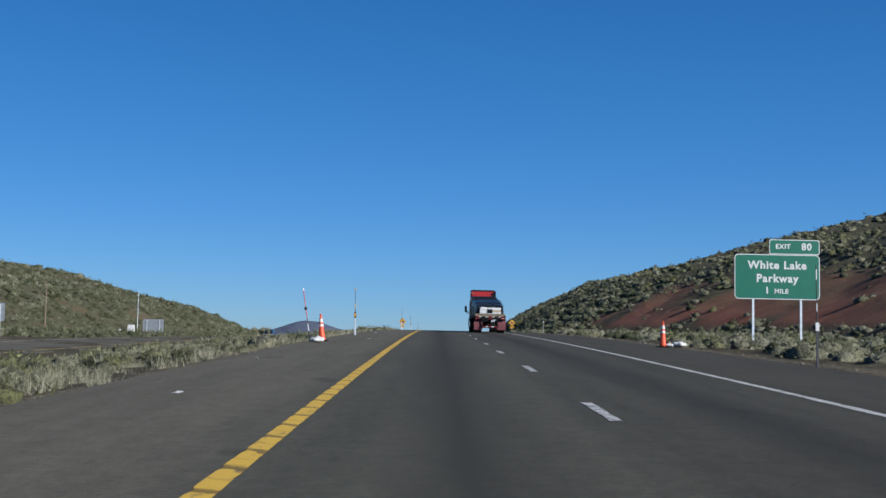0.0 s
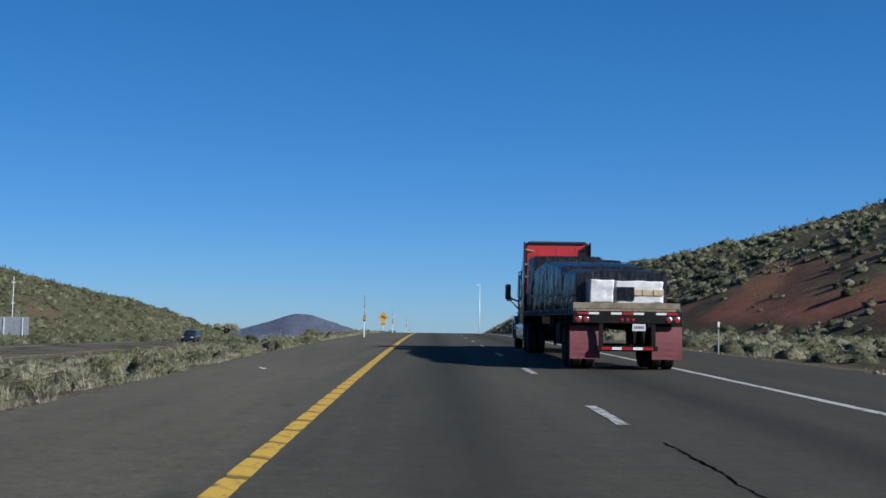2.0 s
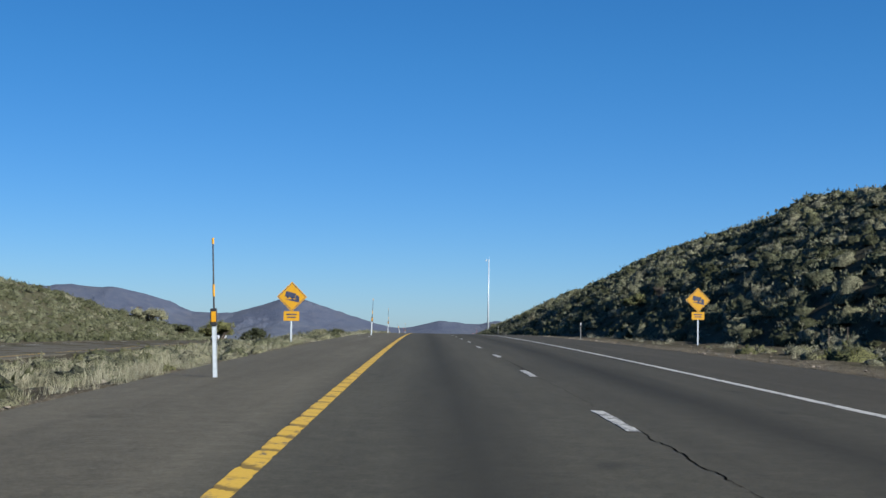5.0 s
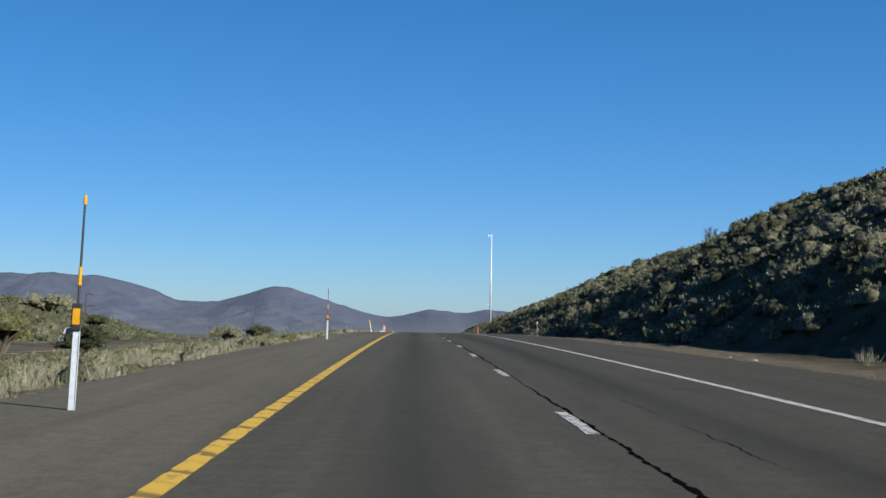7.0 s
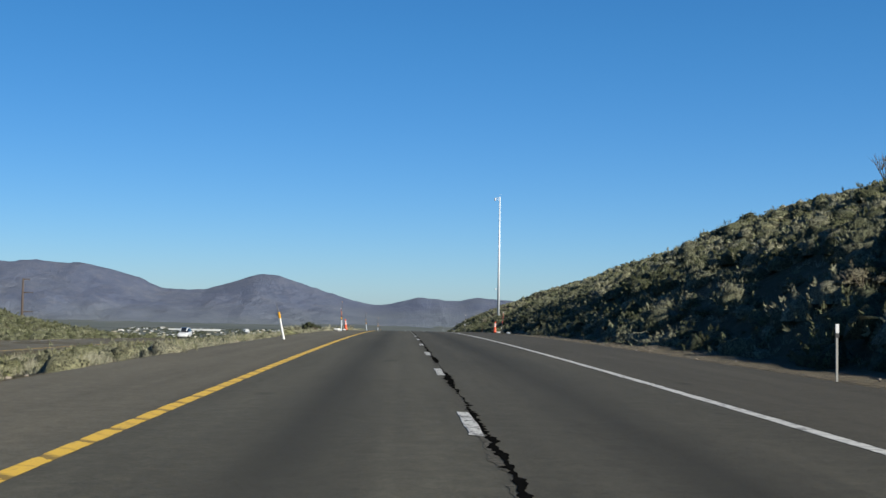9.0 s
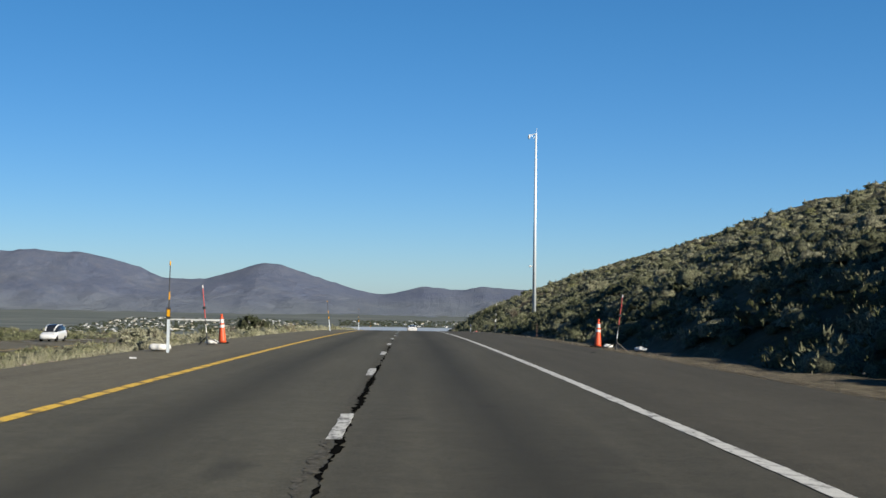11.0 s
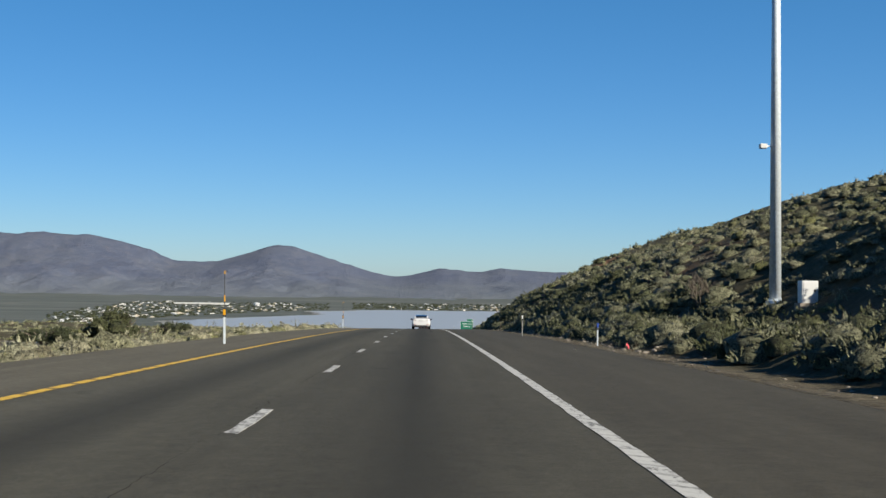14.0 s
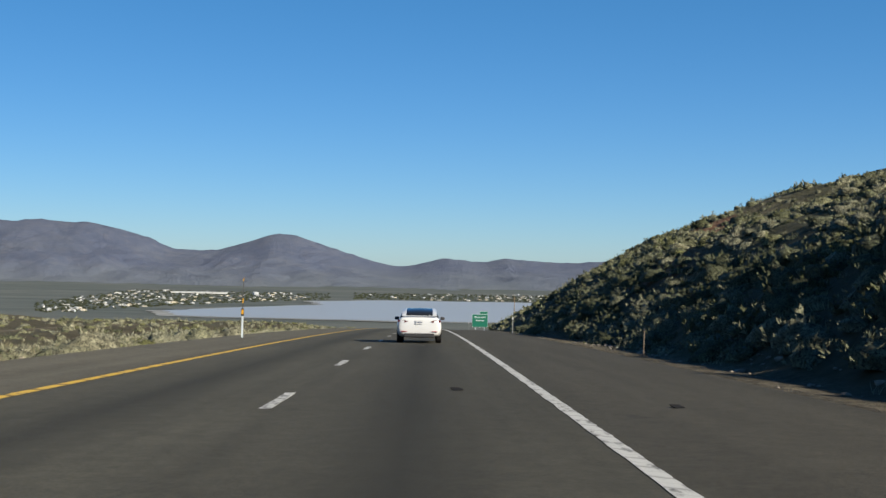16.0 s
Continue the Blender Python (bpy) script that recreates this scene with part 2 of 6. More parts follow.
# ---- mesh helpers ----
def mesh_np(name, verts, faces, mat, attrs=None, smooth=False):
    me = bpy.data.meshes.new(name)
    verts, faces = np.asarray(verts, np.float32), np.asarray(faces, np.int32)
    nf, k = faces.shape
    me.vertices.add(len(verts))
    me.vertices.foreach_set("co", verts.ravel())
    me.loops.add(nf * k)
    me.loops.foreach_set("vertex_index", faces.ravel())
    me.polygons.add(nf)
    me.polygons.foreach_set("loop_start", np.arange(0, nf * k, k, dtype=np.int32))
    me.polygons.foreach_set("use_smooth", np.full(nf, bool(smooth)))
    me.update(calc_edges=True)
    for key, val in (attrs or {}).items():
        a = me.attributes.new(key, "FLOAT", "POINT")
        a.data.foreach_set("value", np.asarray(val, np.float32))
    me.materials.append(mat)
    return me


def finish(bm, name, mat):
    me = bpy.data.meshes.new(name)
    bmesh.ops.recalc_face_normals(bm, faces=bm.faces)
    bm.to_mesh(me)
    bm.free()
    me.materials.append(mat)
    return me


def part(name, bm, mat, parent, label=""):
    ob = new(name, finish(bm, name, mat) if isinstance(bm, bmesh.types.BMesh) else bm)
    ob.parent = parent
    if label:
        ob["label"] = label
    return ob


def box(bm, x0, x1, y0, y1, z0, z1, bevel=0.0, seg=1):
    vs = [bm.verts.new((x, y, z)) for z in (z0, z1) for y in (y0, y1) for x in (x0, x1)]
    fs = [bm.faces.new([vs[i] for i in f]) for f in ((0, 2, 3, 1), (4, 5, 7, 6), (0, 1, 5, 4), (2, 6, 7, 3), (0, 4, 6, 2), (1, 3, 7, 5))]
    if bevel:
        es = list({e for f in fs for e in f.edges})
        bmesh.ops.bevel(bm, geom=es, offset=bevel, segments=seg, affect="EDGES", profile=0.5)
    return bm


def tube(bm, p0, p1, r0, r1=None, n=12, cap=True):
    p0, p1 = Vector(p0), Vector(p1)
    r1 = r0 if r1 is None else r1
    q = (p1 - p0).to_track_quat("Z", "Y")
    rings = []
    for p, r in ((p0, r0), (p1, r1)):
        rings.append([bm.verts.new(p + q @ Vector((r * math.cos(2 * math.pi * i / n), r * math.sin(2 * math.pi * i / n), 0))) for i in range(n)])
    for i in range(n):
        j = (i + 1) % n
        bm.faces.new((rings[0][i], rings[0][j], rings[1][j], rings[1][i]))
    if cap:
        bm.faces.new(rings[0][::-1])
        bm.faces.new(rings[1])
    return bm


def lathe(bm, prof, n=20, axis="Z", at=(0, 0, 0)):
    """A turned form: prof is a list of (radius, height)."""
    rings = []
    for r, h in prof:
        ring = []
        for i in range(n):
            a = 2 * math.pi * i / n
            c, s = r * math.cos(a), r * math.sin(a)
            v = (c, s, h) if axis == "Z" else (h, c, s) if axis == "X" else (c, h, s)
            ring.append(bm.verts.new(Vector(v) + Vector(at)))
        rings.append(ring)
    for a, b in zip(rings, rings[1:]):
        for i in range(n):
            j = (i + 1) % n
            bm.faces.new((a[i], a[j], b[j], b[i]))
    bm.faces.new(rings[0][::-1])
    bm.faces.new(rings[-1])
    return bm


def loft(bm, sections, close=True, caps=True):
    """Skins a list of closed rings with the same number of points."""
    rings = [[bm.verts.new(p) for p in s] for s in sections]
    n = len(rings[0])
    for a, b in zip(rings, rings[1:]):
        for i in range(n if close else n - 1):
            j = (i + 1) % n
            bm.faces.new((a[i], a[j], b[j], b[i]))
    if caps:
        bm.faces.new(rings[0][::-1])
        bm.faces.new(rings[-1])
    return rings


def prism(bm, pts, y0, y1):
    """A flat outline in x, z drawn out from y0 to y1."""
    return loft(bm, [[(x, y0, z) for x, z in pts], [(x, y1, z) for x, z in pts]])


def empty(name, at=(0, 0, 0), rz=0.0, tilt=0.0):
    ob = new(name)
    ob.matrix_world = pose(*at, tilt, 0, rz)
    return ob


# ---- lie of the land ----
G0, CURVE = 0.03874, 1.1532e-4
Y_END = 900.0


def sstep(a, b, x):
    t = np.clip((np.asarray(x, float) - a) / (b - a), 0, 1)
    return t * t * (3 - 2 * t)


def zr(y):
    """Height of the carriageway: over a crest, then a steady fall into the valley."""
    y = np.asarray(y, float)
    yc = np.minimum(y, Y_END)
    z = G0 * yc - CURVE / 2 * yc * yc
    far = z + (G0 - CURVE * Y_END) * np.maximum(y - Y_END, 0)
    return np.maximum(far, -50 + 8 * np.exp(-np.maximum(y - 1300, 0) / 90.0) * (y > 1300)) if np.ndim(y) else float(max(far, -50.0))


def slope_at(y):
    return G0 - CURVE * min(y, Y_END)


def wob(x, y, s, seed=0):
    """Smooth unevenness of about unit height and wavelength s."""
    r = np.random.RandomState(seed)
    out = 0
    for k in range(6):
        a, ph, f = r.uniform(0, 6.28), r.uniform(0, 6.28), r.uniform(0.6, 1.9) / s * 6.28
        out = out + np.sin(f * (x * math.cos(a) + y * math.sin(a)) + ph) * r.uniform(0.5, 1)
    return out / 3.0


def toe(y):
    return np.interp(y, [-300, 60, 150, 215, 260, 320, 350, 400, 450, 475, 680, 760, 820, 900, 1100], [46, 43, 39, 28, 21, 17.6, 15.8, 15.4, 15.0, 14.2, 14.0, 15.4, 17.8, 21, 36])


def land(x, y):
    """Height of the ground and its red, green and gravel shares."""
    x, y = np.asarray(x, float), np.asarray(y, float)
    base = zr(y)
    # right: gravel verge, then the cut slope and the hill behind
    s = x - toe(y) + 0.9 * wob(x * 0 + 3, y, 37, 5)
    s = np.maximum(s, 0)
    mid = sstep(235, 290, y) * (1 - sstep(335, 415, y))
    cut = sstep(390, 450, y) * (1 - sstep(505, 550, y))
    # a steep lower bank, then a gentler hillside
    steep = np.interp(y, [0, 200, 290, 480, 508, 565, 590, 700, 780], [0.48, 0.50, 0.57, 0.58, 0.46, 0.46, 0.64, 0.64, 0.54])
    plain_rise = steep * np.minimum(s, 9) + (15.04 - 9 * steep) / 23 * np.clip(s - 9, 0, 23)
    hill = plain_rise + mid * (0.14 * np.minimum(s, 22) - 0.24 * np.clip(s - 22, 0, 10)) + cut * (0.08 * np.minimum(s, 6) - 0.04 * np.clip(s - 6, 0, 26))
    bank = sstep(570, 600, y) * (1 - sstep(690, 745, y))
    hill = hill + bank * (0.03 * np.minimum(s, 8) - 0.04 * np.clip(s - 8, 0, 18))
    hill = hill + 0.27 * np.clip(s - 32, 0, 75) + 0.05 * np.clip(s - 107, 0, 150)
    hill = hill * np.interp(y, [0, 150, 260, 330, 420, 500, 560, 610, 650, 720, 800], [0.85, 0.90, 1.00, 0.95, 1.03, 0.93, 0.89, 0.93, 0.97, 1.02, 1.02])
    hill = hill - 1.8 * np.exp(-(((x - 20.5) / 7) ** 2) - ((y - 562) / 20) ** 2) * sstep(0.5, 4, s)
    fade = 1 - sstep(820, 1350, y) * 0.97
    lift = np.clip(0.55 * (zr(np.minimum(y, 700.0)) - base), 0, 14) * sstep(4, 40, s)
    right = hill * fade + lift * fade + sstep(3, 18, s) * (0.8 * wob(x, y, 26, 1) + 0.35 * wob(x, y, 9, 2))
    dip = -0.08 * sstep(12.0, 13.4, x) * (1 - sstep(0, 3, s))
    # left: median, the other carriageway lower down, a hill beyond
    u = -x
    med = np.interp(u, [0, 3.6, 6, 14, 20, 23, 38, 44, 60], [0, 0, -0.35, -1.2, -1.75, -1.7, -1.7, -1.9, -1.6])
    far_l = sstep(640, 1000, y)
    v = np.maximum(u - np.interp(y, [200, 240, 300, 360], [79, 73, 63, 57]), 0)
    lh = 1.15 * (0.42 * np.minimum(v, 18) + 0.17 * np.clip(v - 18, 0, 120)) * np.interp(y, [-300, 330, 430, 500, 560, 620, 690], [1, 1, 0.98, 0.82, 0.50, 0.22, 0.0])
    lh = lh + 3.3 * np.exp(-(((u - 112) / 36) ** 2) - ((y - 350) / 50) ** 2)
    lh = lh + sstep(0, 20, v) * 1.2 * wob(x, y, 40, 3)
    rise = sstep(6, 30, u) * np.clip(0.012 * (y - 660), 0, 3.0) * (1 - sstep(960, 1300, y))
    left = med * (1 - far_l) + lh + rise
    rel = np.where(x > 7, right + dip, np.where(x < -3, left, 0))
    off = sstep(4, 7, u) + sstep(12.5, 15, x)
    rel = rel + off * (0.10 * wob(x, y, 6, 7) + 0.06 * wob(x, y, 2.3, 8))
    z = base + rel
    # the valley floor, rising slowly beyond the lake
    floor = -50 + 14 * sstep(2900, 4300, y) + 9 * sstep(300, 1500, u) * sstep(1800, 3400, y) + 7 * sstep(150, 900, x) * sstep(2700, 3600, y) + 0.5 * wob(x, y, 300, 9)
    wide = sstep(1150, 1650, y)
    lateral = sstep(160, 420, u) * sstep(650, 1250, y)
    t = np.maximum(wide, lateral)
    z = z * (1 - t) + floor * t
    red = sstep(2, 5, s) * (1 - sstep(17, 24, s)) * (1 - sstep(215, 245, y)) * sstep(-0.25, 0.15, wob(x, y, 22, 11) + 0.45)
    red = np.maximum(red, 0.75 * sstep(3, 6, s) * sstep(0.35, 0.75, wob(x, y, 17, 12)) * sstep(500, 540, y))
    red = np.maximum(red, 0.5 * sstep(0.45, 0.8, wob(x, y, 19, 13)) * sstep(62, 75, u) * (y < 600))
    red = np.maximum(red, 0.85 * np.exp(-(((x - 22) / 5) ** 2) - ((y - 552) / 11) ** 2) * sstep(3, 6, s))
    green = 0.35 + 0.3 * wob(x, y, 30, 14) + 0.5 * sstep(1100, 1900, y) + 0.85 * sstep(48, 62, u) * (1 - sstep(650, 800, y)) + 0.45 * sstep(3, 12, s)
    pull_in = 1.8 * np.exp(-(((y - 326) / 20) ** 2))
    g0 = np.minimum(12.8 + 1.2 * sstep(160, 230, y) + pull_in, np.maximum(toe(y) - 1.5, 12.0))
    gravel = np.maximum(sstep(11.2, 11.8, x) * (1 - sstep(g0, g0 + 1.3, x)), sstep(3.2, 3.7, u) * (1 - sstep(3.9, 5.2, u + 0.5 * wob(x, y, 7, 16))))
    gravel = np.maximum(gravel, 0.8 * sstep(38, 39, u) * (1 - sstep(41, 44, u)))
    return z, red, np.clip(green, 0, 1), np.clip(gravel * (0.95 + 0.35 * wob(x, y, 3, 15)), 0, 1)


def height(x, y):
    return float(land(np.array([float(x)]), np.array([float(y)]))[0][0])


def grid_mesh(name, xs, ys, mat, sink=True):
    gx, gy = np.meshgrid(xs, ys)
    z, red, green, gravel = land(gx.ravel(), gy.ravel())
    X, Y = gx.ravel(), gy.ravel()
    under = ((X > -3.65) & (X < 11.75)) & (Y < 1500)
    z = np.where(under, z - 0.35, z)
    nx, ny = len(xs), len(ys)
    i = np.arange(nx * ny).reshape(ny, nx)
    f = np.stack([i[:-1, :-1], i[:-1, 1:], i[1:, 1:], i[1:, :-1]], -1).reshape(-1, 4)
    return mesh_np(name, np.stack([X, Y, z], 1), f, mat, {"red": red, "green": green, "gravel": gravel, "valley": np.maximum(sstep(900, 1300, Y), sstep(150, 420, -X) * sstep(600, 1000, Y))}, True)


def steps(*spans):
    """Coordinates from runs of (from, to, step)."""
    out = []
    for a, b, d in spans:
        out += list(np.arange(a, b, d))
    return np.array(out + [spans[-1][1]])


gx = steps((-2600, -400, 200), (-400, -150, 25), (-150, -64, 6), (-64, -20, 2.5), (-20, -7, 1.0), (-7, -3.7, 0.55),
           (-3.6, 11.7, 3.0), (11.8, 22, 0.7), (22, 60, 1.6), (60, 140, 5), (140, 400, 26), (400, 2600, 200))
gy = steps((-260, 0, 20), (0, 720, 2.2), (720, 1000, 7), (1000, 1700, 35), (1700, 5000, 150))
ground = tagged(new("ground", grid_mesh("ground", gx, gy, M_GROUND)), "dry high-desert ground of brown soil and gravel with red patches", "ground", kind="structure")


def strip(name, x0, x1, y0, y1, dy, mat, lift=0.0, thick=0.3, drop=0.0):
    """A slab that follows the road's profile."""
    ys = np.arange(y0, y1 + dy, dy)
    z = zr(ys) + lift - drop
    v, f = [], []
    for y, h in zip(ys, z):
        v += [(x0, y, h - thick), (x0, y, h), (x1, y, h), (x1, y, h - thick)]
    for i in range(len(ys) - 1):
        a, b = 4 * i, 4 * i + 4
        f += [(a + 1, b + 1, b, a), (a + 2, b + 2, b + 1, a + 1), (a + 3, b + 3, b + 2, a + 2)]
    return mesh_np(name, v, f, mat)


road = tagged(new("road", strip("road", -3.72, 11.8, -250, 1480, 5, M_ASPHALT)), "two-lane grey asphalt highway carriageway with wide paved shoulders", "road", kind="structure")
opposite = tagged(new("road", strip("road", -37.5, -24.0, -250, 900, 5, M_ASPHALT, 0.03, 0.3, 1.7)), "opposite grey asphalt carriageway beyond the brushy median", "road", kind="structure")

# ---- road markings ----
LANE, EDGE, DASH_0, PERIOD = 3.71, 7.60, 14.8, 12.19


def ribbon(name, y0, y1, dy, left, right, mat, lift=0.006):
    """A painted line: left and right edges are functions of y."""
    ys = np.arange(y0, y1, dy)
    z = zr(ys) + lift
    a, b = left(ys), right(ys)
    n = len(ys)
    v = np.concatenate([np.stack([a, ys, z], 1), np.stack([b, ys, z], 1)])
    i = np.arange(n - 1)
    return mesh_np(name, v, np.stack([i, i + n, i + n + 1, i + 1], 1), mat)


# the yellow line is bitten on its left side by the milled rumble strip
tooth = lambda y: 0.022 * (np.mod(y, 1.22) < 0.2) + 0.008 * wob(y, y * 0, 0.9, 21)
part("yellow_edge_line", ribbon("yellow_edge_line", -30, 1100, 0.11, lambda y: -0.10 + tooth(y) * 0.8, lambda y: 0.11 - tooth(y + 0.5) * 0.35, M_YELLOW), None, road, "worn yellow edge line")
part("white_edge_line", ribbon("white_edge_line", -30, 1100, 0.15, lambda y: EDGE - 0.09 + 0.012 * wob(y, y * 0, 0.7, 22), lambda y: EDGE + 0.09 + 0.012 * wob(y, y * 0, 0.6, 23), M_WHITE), None, road, "worn white edge line")
for e, s in ((-36.3, 1), (-25.6, 1)):
    part("edge_line", strip("edge_line", e - 0.08, e + 0.08, -100, 850, 5, M_WHITE if e < -30 else M_YELLOW, 0.036, 0.004, 1.7), None, opposite)


def dash_mesh(seed):
    r = random.Random(seed)
    bm = bmesh.new()
    n = 9
    top, low = [], []
    for sx in (-1, 1):
        row = []
        for i in range(n):
            y = 3.0 * i / (n - 1)
            if i in (0, n - 1):
                y += r.uniform(-0.08, 0.08)
            row.append((sx * (0.075 + r.uniform(-0.012, 0.012)), y))
        top.append([bm.verts.new((x, y, 0.004)) for x, y in row])
        low.append([bm.verts.new((x * 1.05, y, 0.0)) for x, y in row])
    for i in range(n - 1):
        bm.faces.new((top[0][i], top[1][i], top[1][i + 1], top[0][i + 1]))
        bm.faces.new((low[0][i], top[0][i], top[0][i + 1], low[0][i + 1]))
        bm.faces.new((top[1][i], low[1][i], low[1][i + 1], top[1][i + 1]))
    return finish(bm, "dash", M_DASH)


dashes = [dash_mesh(k) for k in range(5)]
for k in range(-2, 74):
    y = DASH_0 + PERIOD * k
    ob = part("dash", dashes[k % 5], None, road)
    ob.matrix_world = pose(LANE + 0.05 + 0.02 * math.sin(k * 2.7), y, zr(y) + 0.003, math.degrees(math.atan(slope_at(y + 1.5))))


def crack(y0, y1, x, wide, seed):
    """A jagged open seam in the asphalt along the lane joint."""
    r = np.random.RandomState(seed)
    ys = np.arange(y0, y1, 0.12)
    mid = x + 0.035 * wob(ys, ys * 0, 1.7, seed) + 0.02 * r.uniform(-1, 1, len(ys))
    w = wide * np.clip(0.55 + 0.6 * wob(ys, ys * 0, 7.0, seed + 1) + 0.5 * r.uniform(-1, 1, len(ys)), 0.06, 2.4)
    return lambda y: np.interp(y, ys, mid - w / 2), lambda y: np.interp(y, ys, mid + w / 2)


M_CRACK = plain("tar_dark_crack", (0.004, 0.004, 0.004), 0.95, vary=0.3, Specular_IOR_Level=0.0)
for y0, y1, x, wide, sd in ((52, 86, 3.86, 0.03, 31), (176, 250, 3.84, 0.018, 32), (258, 327, 3.86, 0.07, 33), (327, 372, 3.86, 0.13, 34),
                            (372, 452, 3.85, 0.10, 35), (452, 500, 3.80, 0.007, 36), (268, 285, 5.0, 0.012, 37), (520, 560, 3.62, 0.005, 38)):
    lf, rt = crack(y0, y1, x, wide, sd)
    part("crack", ribbon("crack", y0, y1, 0.12, lf, rt, M_CRACK, 0.0045), None, road, "dark open crack in the asphalt")

M_RAVEL = plain("ravelled_asphalt", (0.060, 0.056, 0.046), 0.95, vary=0.75, scale=16, bump=0.8, Specular_IOR_Level=0.1)
for y0, y1, x, wide, sd in ((327, 372, 3.80, 0.12, 44), (372, 452, 3.73, 0.11, 45)):
    lf, rt = crack(y0, y1, x, wide, sd)
    part("ravelled_edge", ribbon("ravelled_edge", y0, y1, 0.12, lf, rt, M_RAVEL, 0.0035), None, road, "pale crumbled asphalt beside the crack")

# ---- lake, mountains ----
M_WATER = Mat("lake_water", (0.27, 0.275, 0.27), 0.35, IOR=1.33)
M_WATER.bump(M_WATER.noise(0.35, 5.0, 0.6), 0.25, 0.4)
shore = [(-290, 2010), (-120, 1955), (150, 1930), (420, 2000), (760, 2300), (820, 2700), (500, 2860), (160, 2900), (-80, 2920), (-200, 2760), (-160, 2560), (-250, 2380), (-330, 2180)]
ring = []
for (xa, ya), (xb, yb) in zip(shore, shore[1:] + shore[:1]):
    for k in range(8):
        t = k / 8
        x, y = xa + (xb - xa) * t, ya + (yb - ya) * t
        ring.append((x + 10 * float(wob(x, y, 90, 41)), y + 14 * float(wob(x, y, 70, 42)), -49.2))


def sheet(points, mat):
    bm = bmesh.new()
    bm.faces.new([bm.verts.new(p) for p in points])
    bmesh.ops.triangulate(bm, faces=bm.faces[:])
    return finish(bm, "water", mat)


lake = tagged(new("water", sheet(ring, M_WATER.m)), "shallow pale blue desert lake in the valley", "lake", kind="structure")
M_MUD = plain("lakebed_mud", (0.190, 0.190, 0.172), 0.8, vary=0.20, scale=0.02)
part("shore", sheet([(x + (x - 200) * 0.035, y + (y - 2420) * 0.05, z - 0.12) for x, y, z in ring], M_MUD), None, lake, "pale mud shore")

RIDGE = [(-2600, 150), (-2150, 175), (-1830, 150), (-1525, 173), (-1470, 165), (-1370, 178), (-1275, 165), (-1195, 170), (-1080, 145), (-965, 115), (-903, 81), (-830, 79), (-747, 79), (-660, 104), (-600, 123), (-560, 138), (-520, 146), (-470, 142), (-400, 120), (-330, 97), (-235, 67), (-160, 46), (-100, 35), (-40, 40), (10, 54),
         (55, 68), (130, 62), (195, 53), (280, 71), (380, 60), (505, 54), (690, 62), (900, 58), (1300, 75), (2000, 90), (2600, 80)]


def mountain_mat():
    m = Mat("hazed_mountain", (0.174, 0.168, 0.148), 0.95)
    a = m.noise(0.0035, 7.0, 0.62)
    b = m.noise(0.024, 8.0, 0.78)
    # distance haze is put into the rock colour as blue-violet
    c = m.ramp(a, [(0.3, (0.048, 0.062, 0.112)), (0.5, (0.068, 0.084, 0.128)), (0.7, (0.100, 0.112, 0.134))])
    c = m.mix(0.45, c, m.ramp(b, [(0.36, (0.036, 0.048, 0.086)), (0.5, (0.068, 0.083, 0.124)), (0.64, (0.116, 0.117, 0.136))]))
    # paler lower slopes: outwash fans, with more haze put into their colour
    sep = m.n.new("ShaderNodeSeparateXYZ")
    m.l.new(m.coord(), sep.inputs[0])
    fan_haze = m.math("MULTIPLY", m.ramp(m.math("DIVIDE", m.math("ADD", sep.outputs["Z"], 45.0), 90.0), [(0.05, (1, 1, 1)), (0.75, (0, 0, 0))]), m.math("ADD", a, 0.2))
    m.color(m.mix(fan_haze, c, (0.112, 0.128, 0.140)))
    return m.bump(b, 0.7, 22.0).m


def mountains():
    xs, ys = np.arange(-2600, 2601, 20.0), np.concatenate([np.arange(3500, 4940, 36.0), [4960, 4985]])
    gx, gy = np.meshgrid(xs, ys)
    X, Y = gx.ravel(), gy.ravel()
    rx, rz = np.array(RIDGE, float).T
    # the outline is rounded a little, and the foot lies further forward under the higher parts
    top = (np.interp(X - 25, rx, rz) + np.interp(X, rx, rz) * 2 + np.interp(X + 25, rx, rz)) / 4 + 2.0 * wob(X, X * 0, 60, 50)
    t = np.clip((Y - 3650) / (4900 - 3650), 0, 1)
    gully = wob(X + 0.25 * (Y - 4900), Y * 0.35, 150, 51) * 14 + wob(X - 0.2 * (Y - 4900), Y * 0.4, 70, 52) * 9 - 5 * np.abs(wob(X + 0.15 * (Y - 4900), Y * 0.3, 110, 53))
    front = (top + 36) * (0.16 * t + 0.84 * t**2.3) + gully * np.sin(np.pi * t) * np.clip(top / 120, 0.15, 1)
    spur = 26 * np.exp(-((X + 1180) / 210) ** 2 - ((Y - 4350) / 170) ** 2) + 14 * np.exp(-((X - 330) / 170) ** 2 - ((Y - 4200) / 200) ** 2)
    z = land(X, np.minimum(Y, 3650.0))[0] - 3 + front + spur
    z = np.where(Y > 4930, z - (Y - 4930) * 0.9, z)
    nx, ny = len(xs), len(ys)
    i = np.arange(nx * ny).reshape(ny, nx)
    f = np.stack([i[:-1, :-1], i[:-1, 1:], i[1:, 1:], i[1:, :-1]], -1).reshape(-1, 4)
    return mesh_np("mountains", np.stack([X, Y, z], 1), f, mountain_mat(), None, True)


tagged(new("backdrop", mountains()), "range of bare purple-brown mountains beyond the valley, blued by painted haze", "mountains", kind="structure")


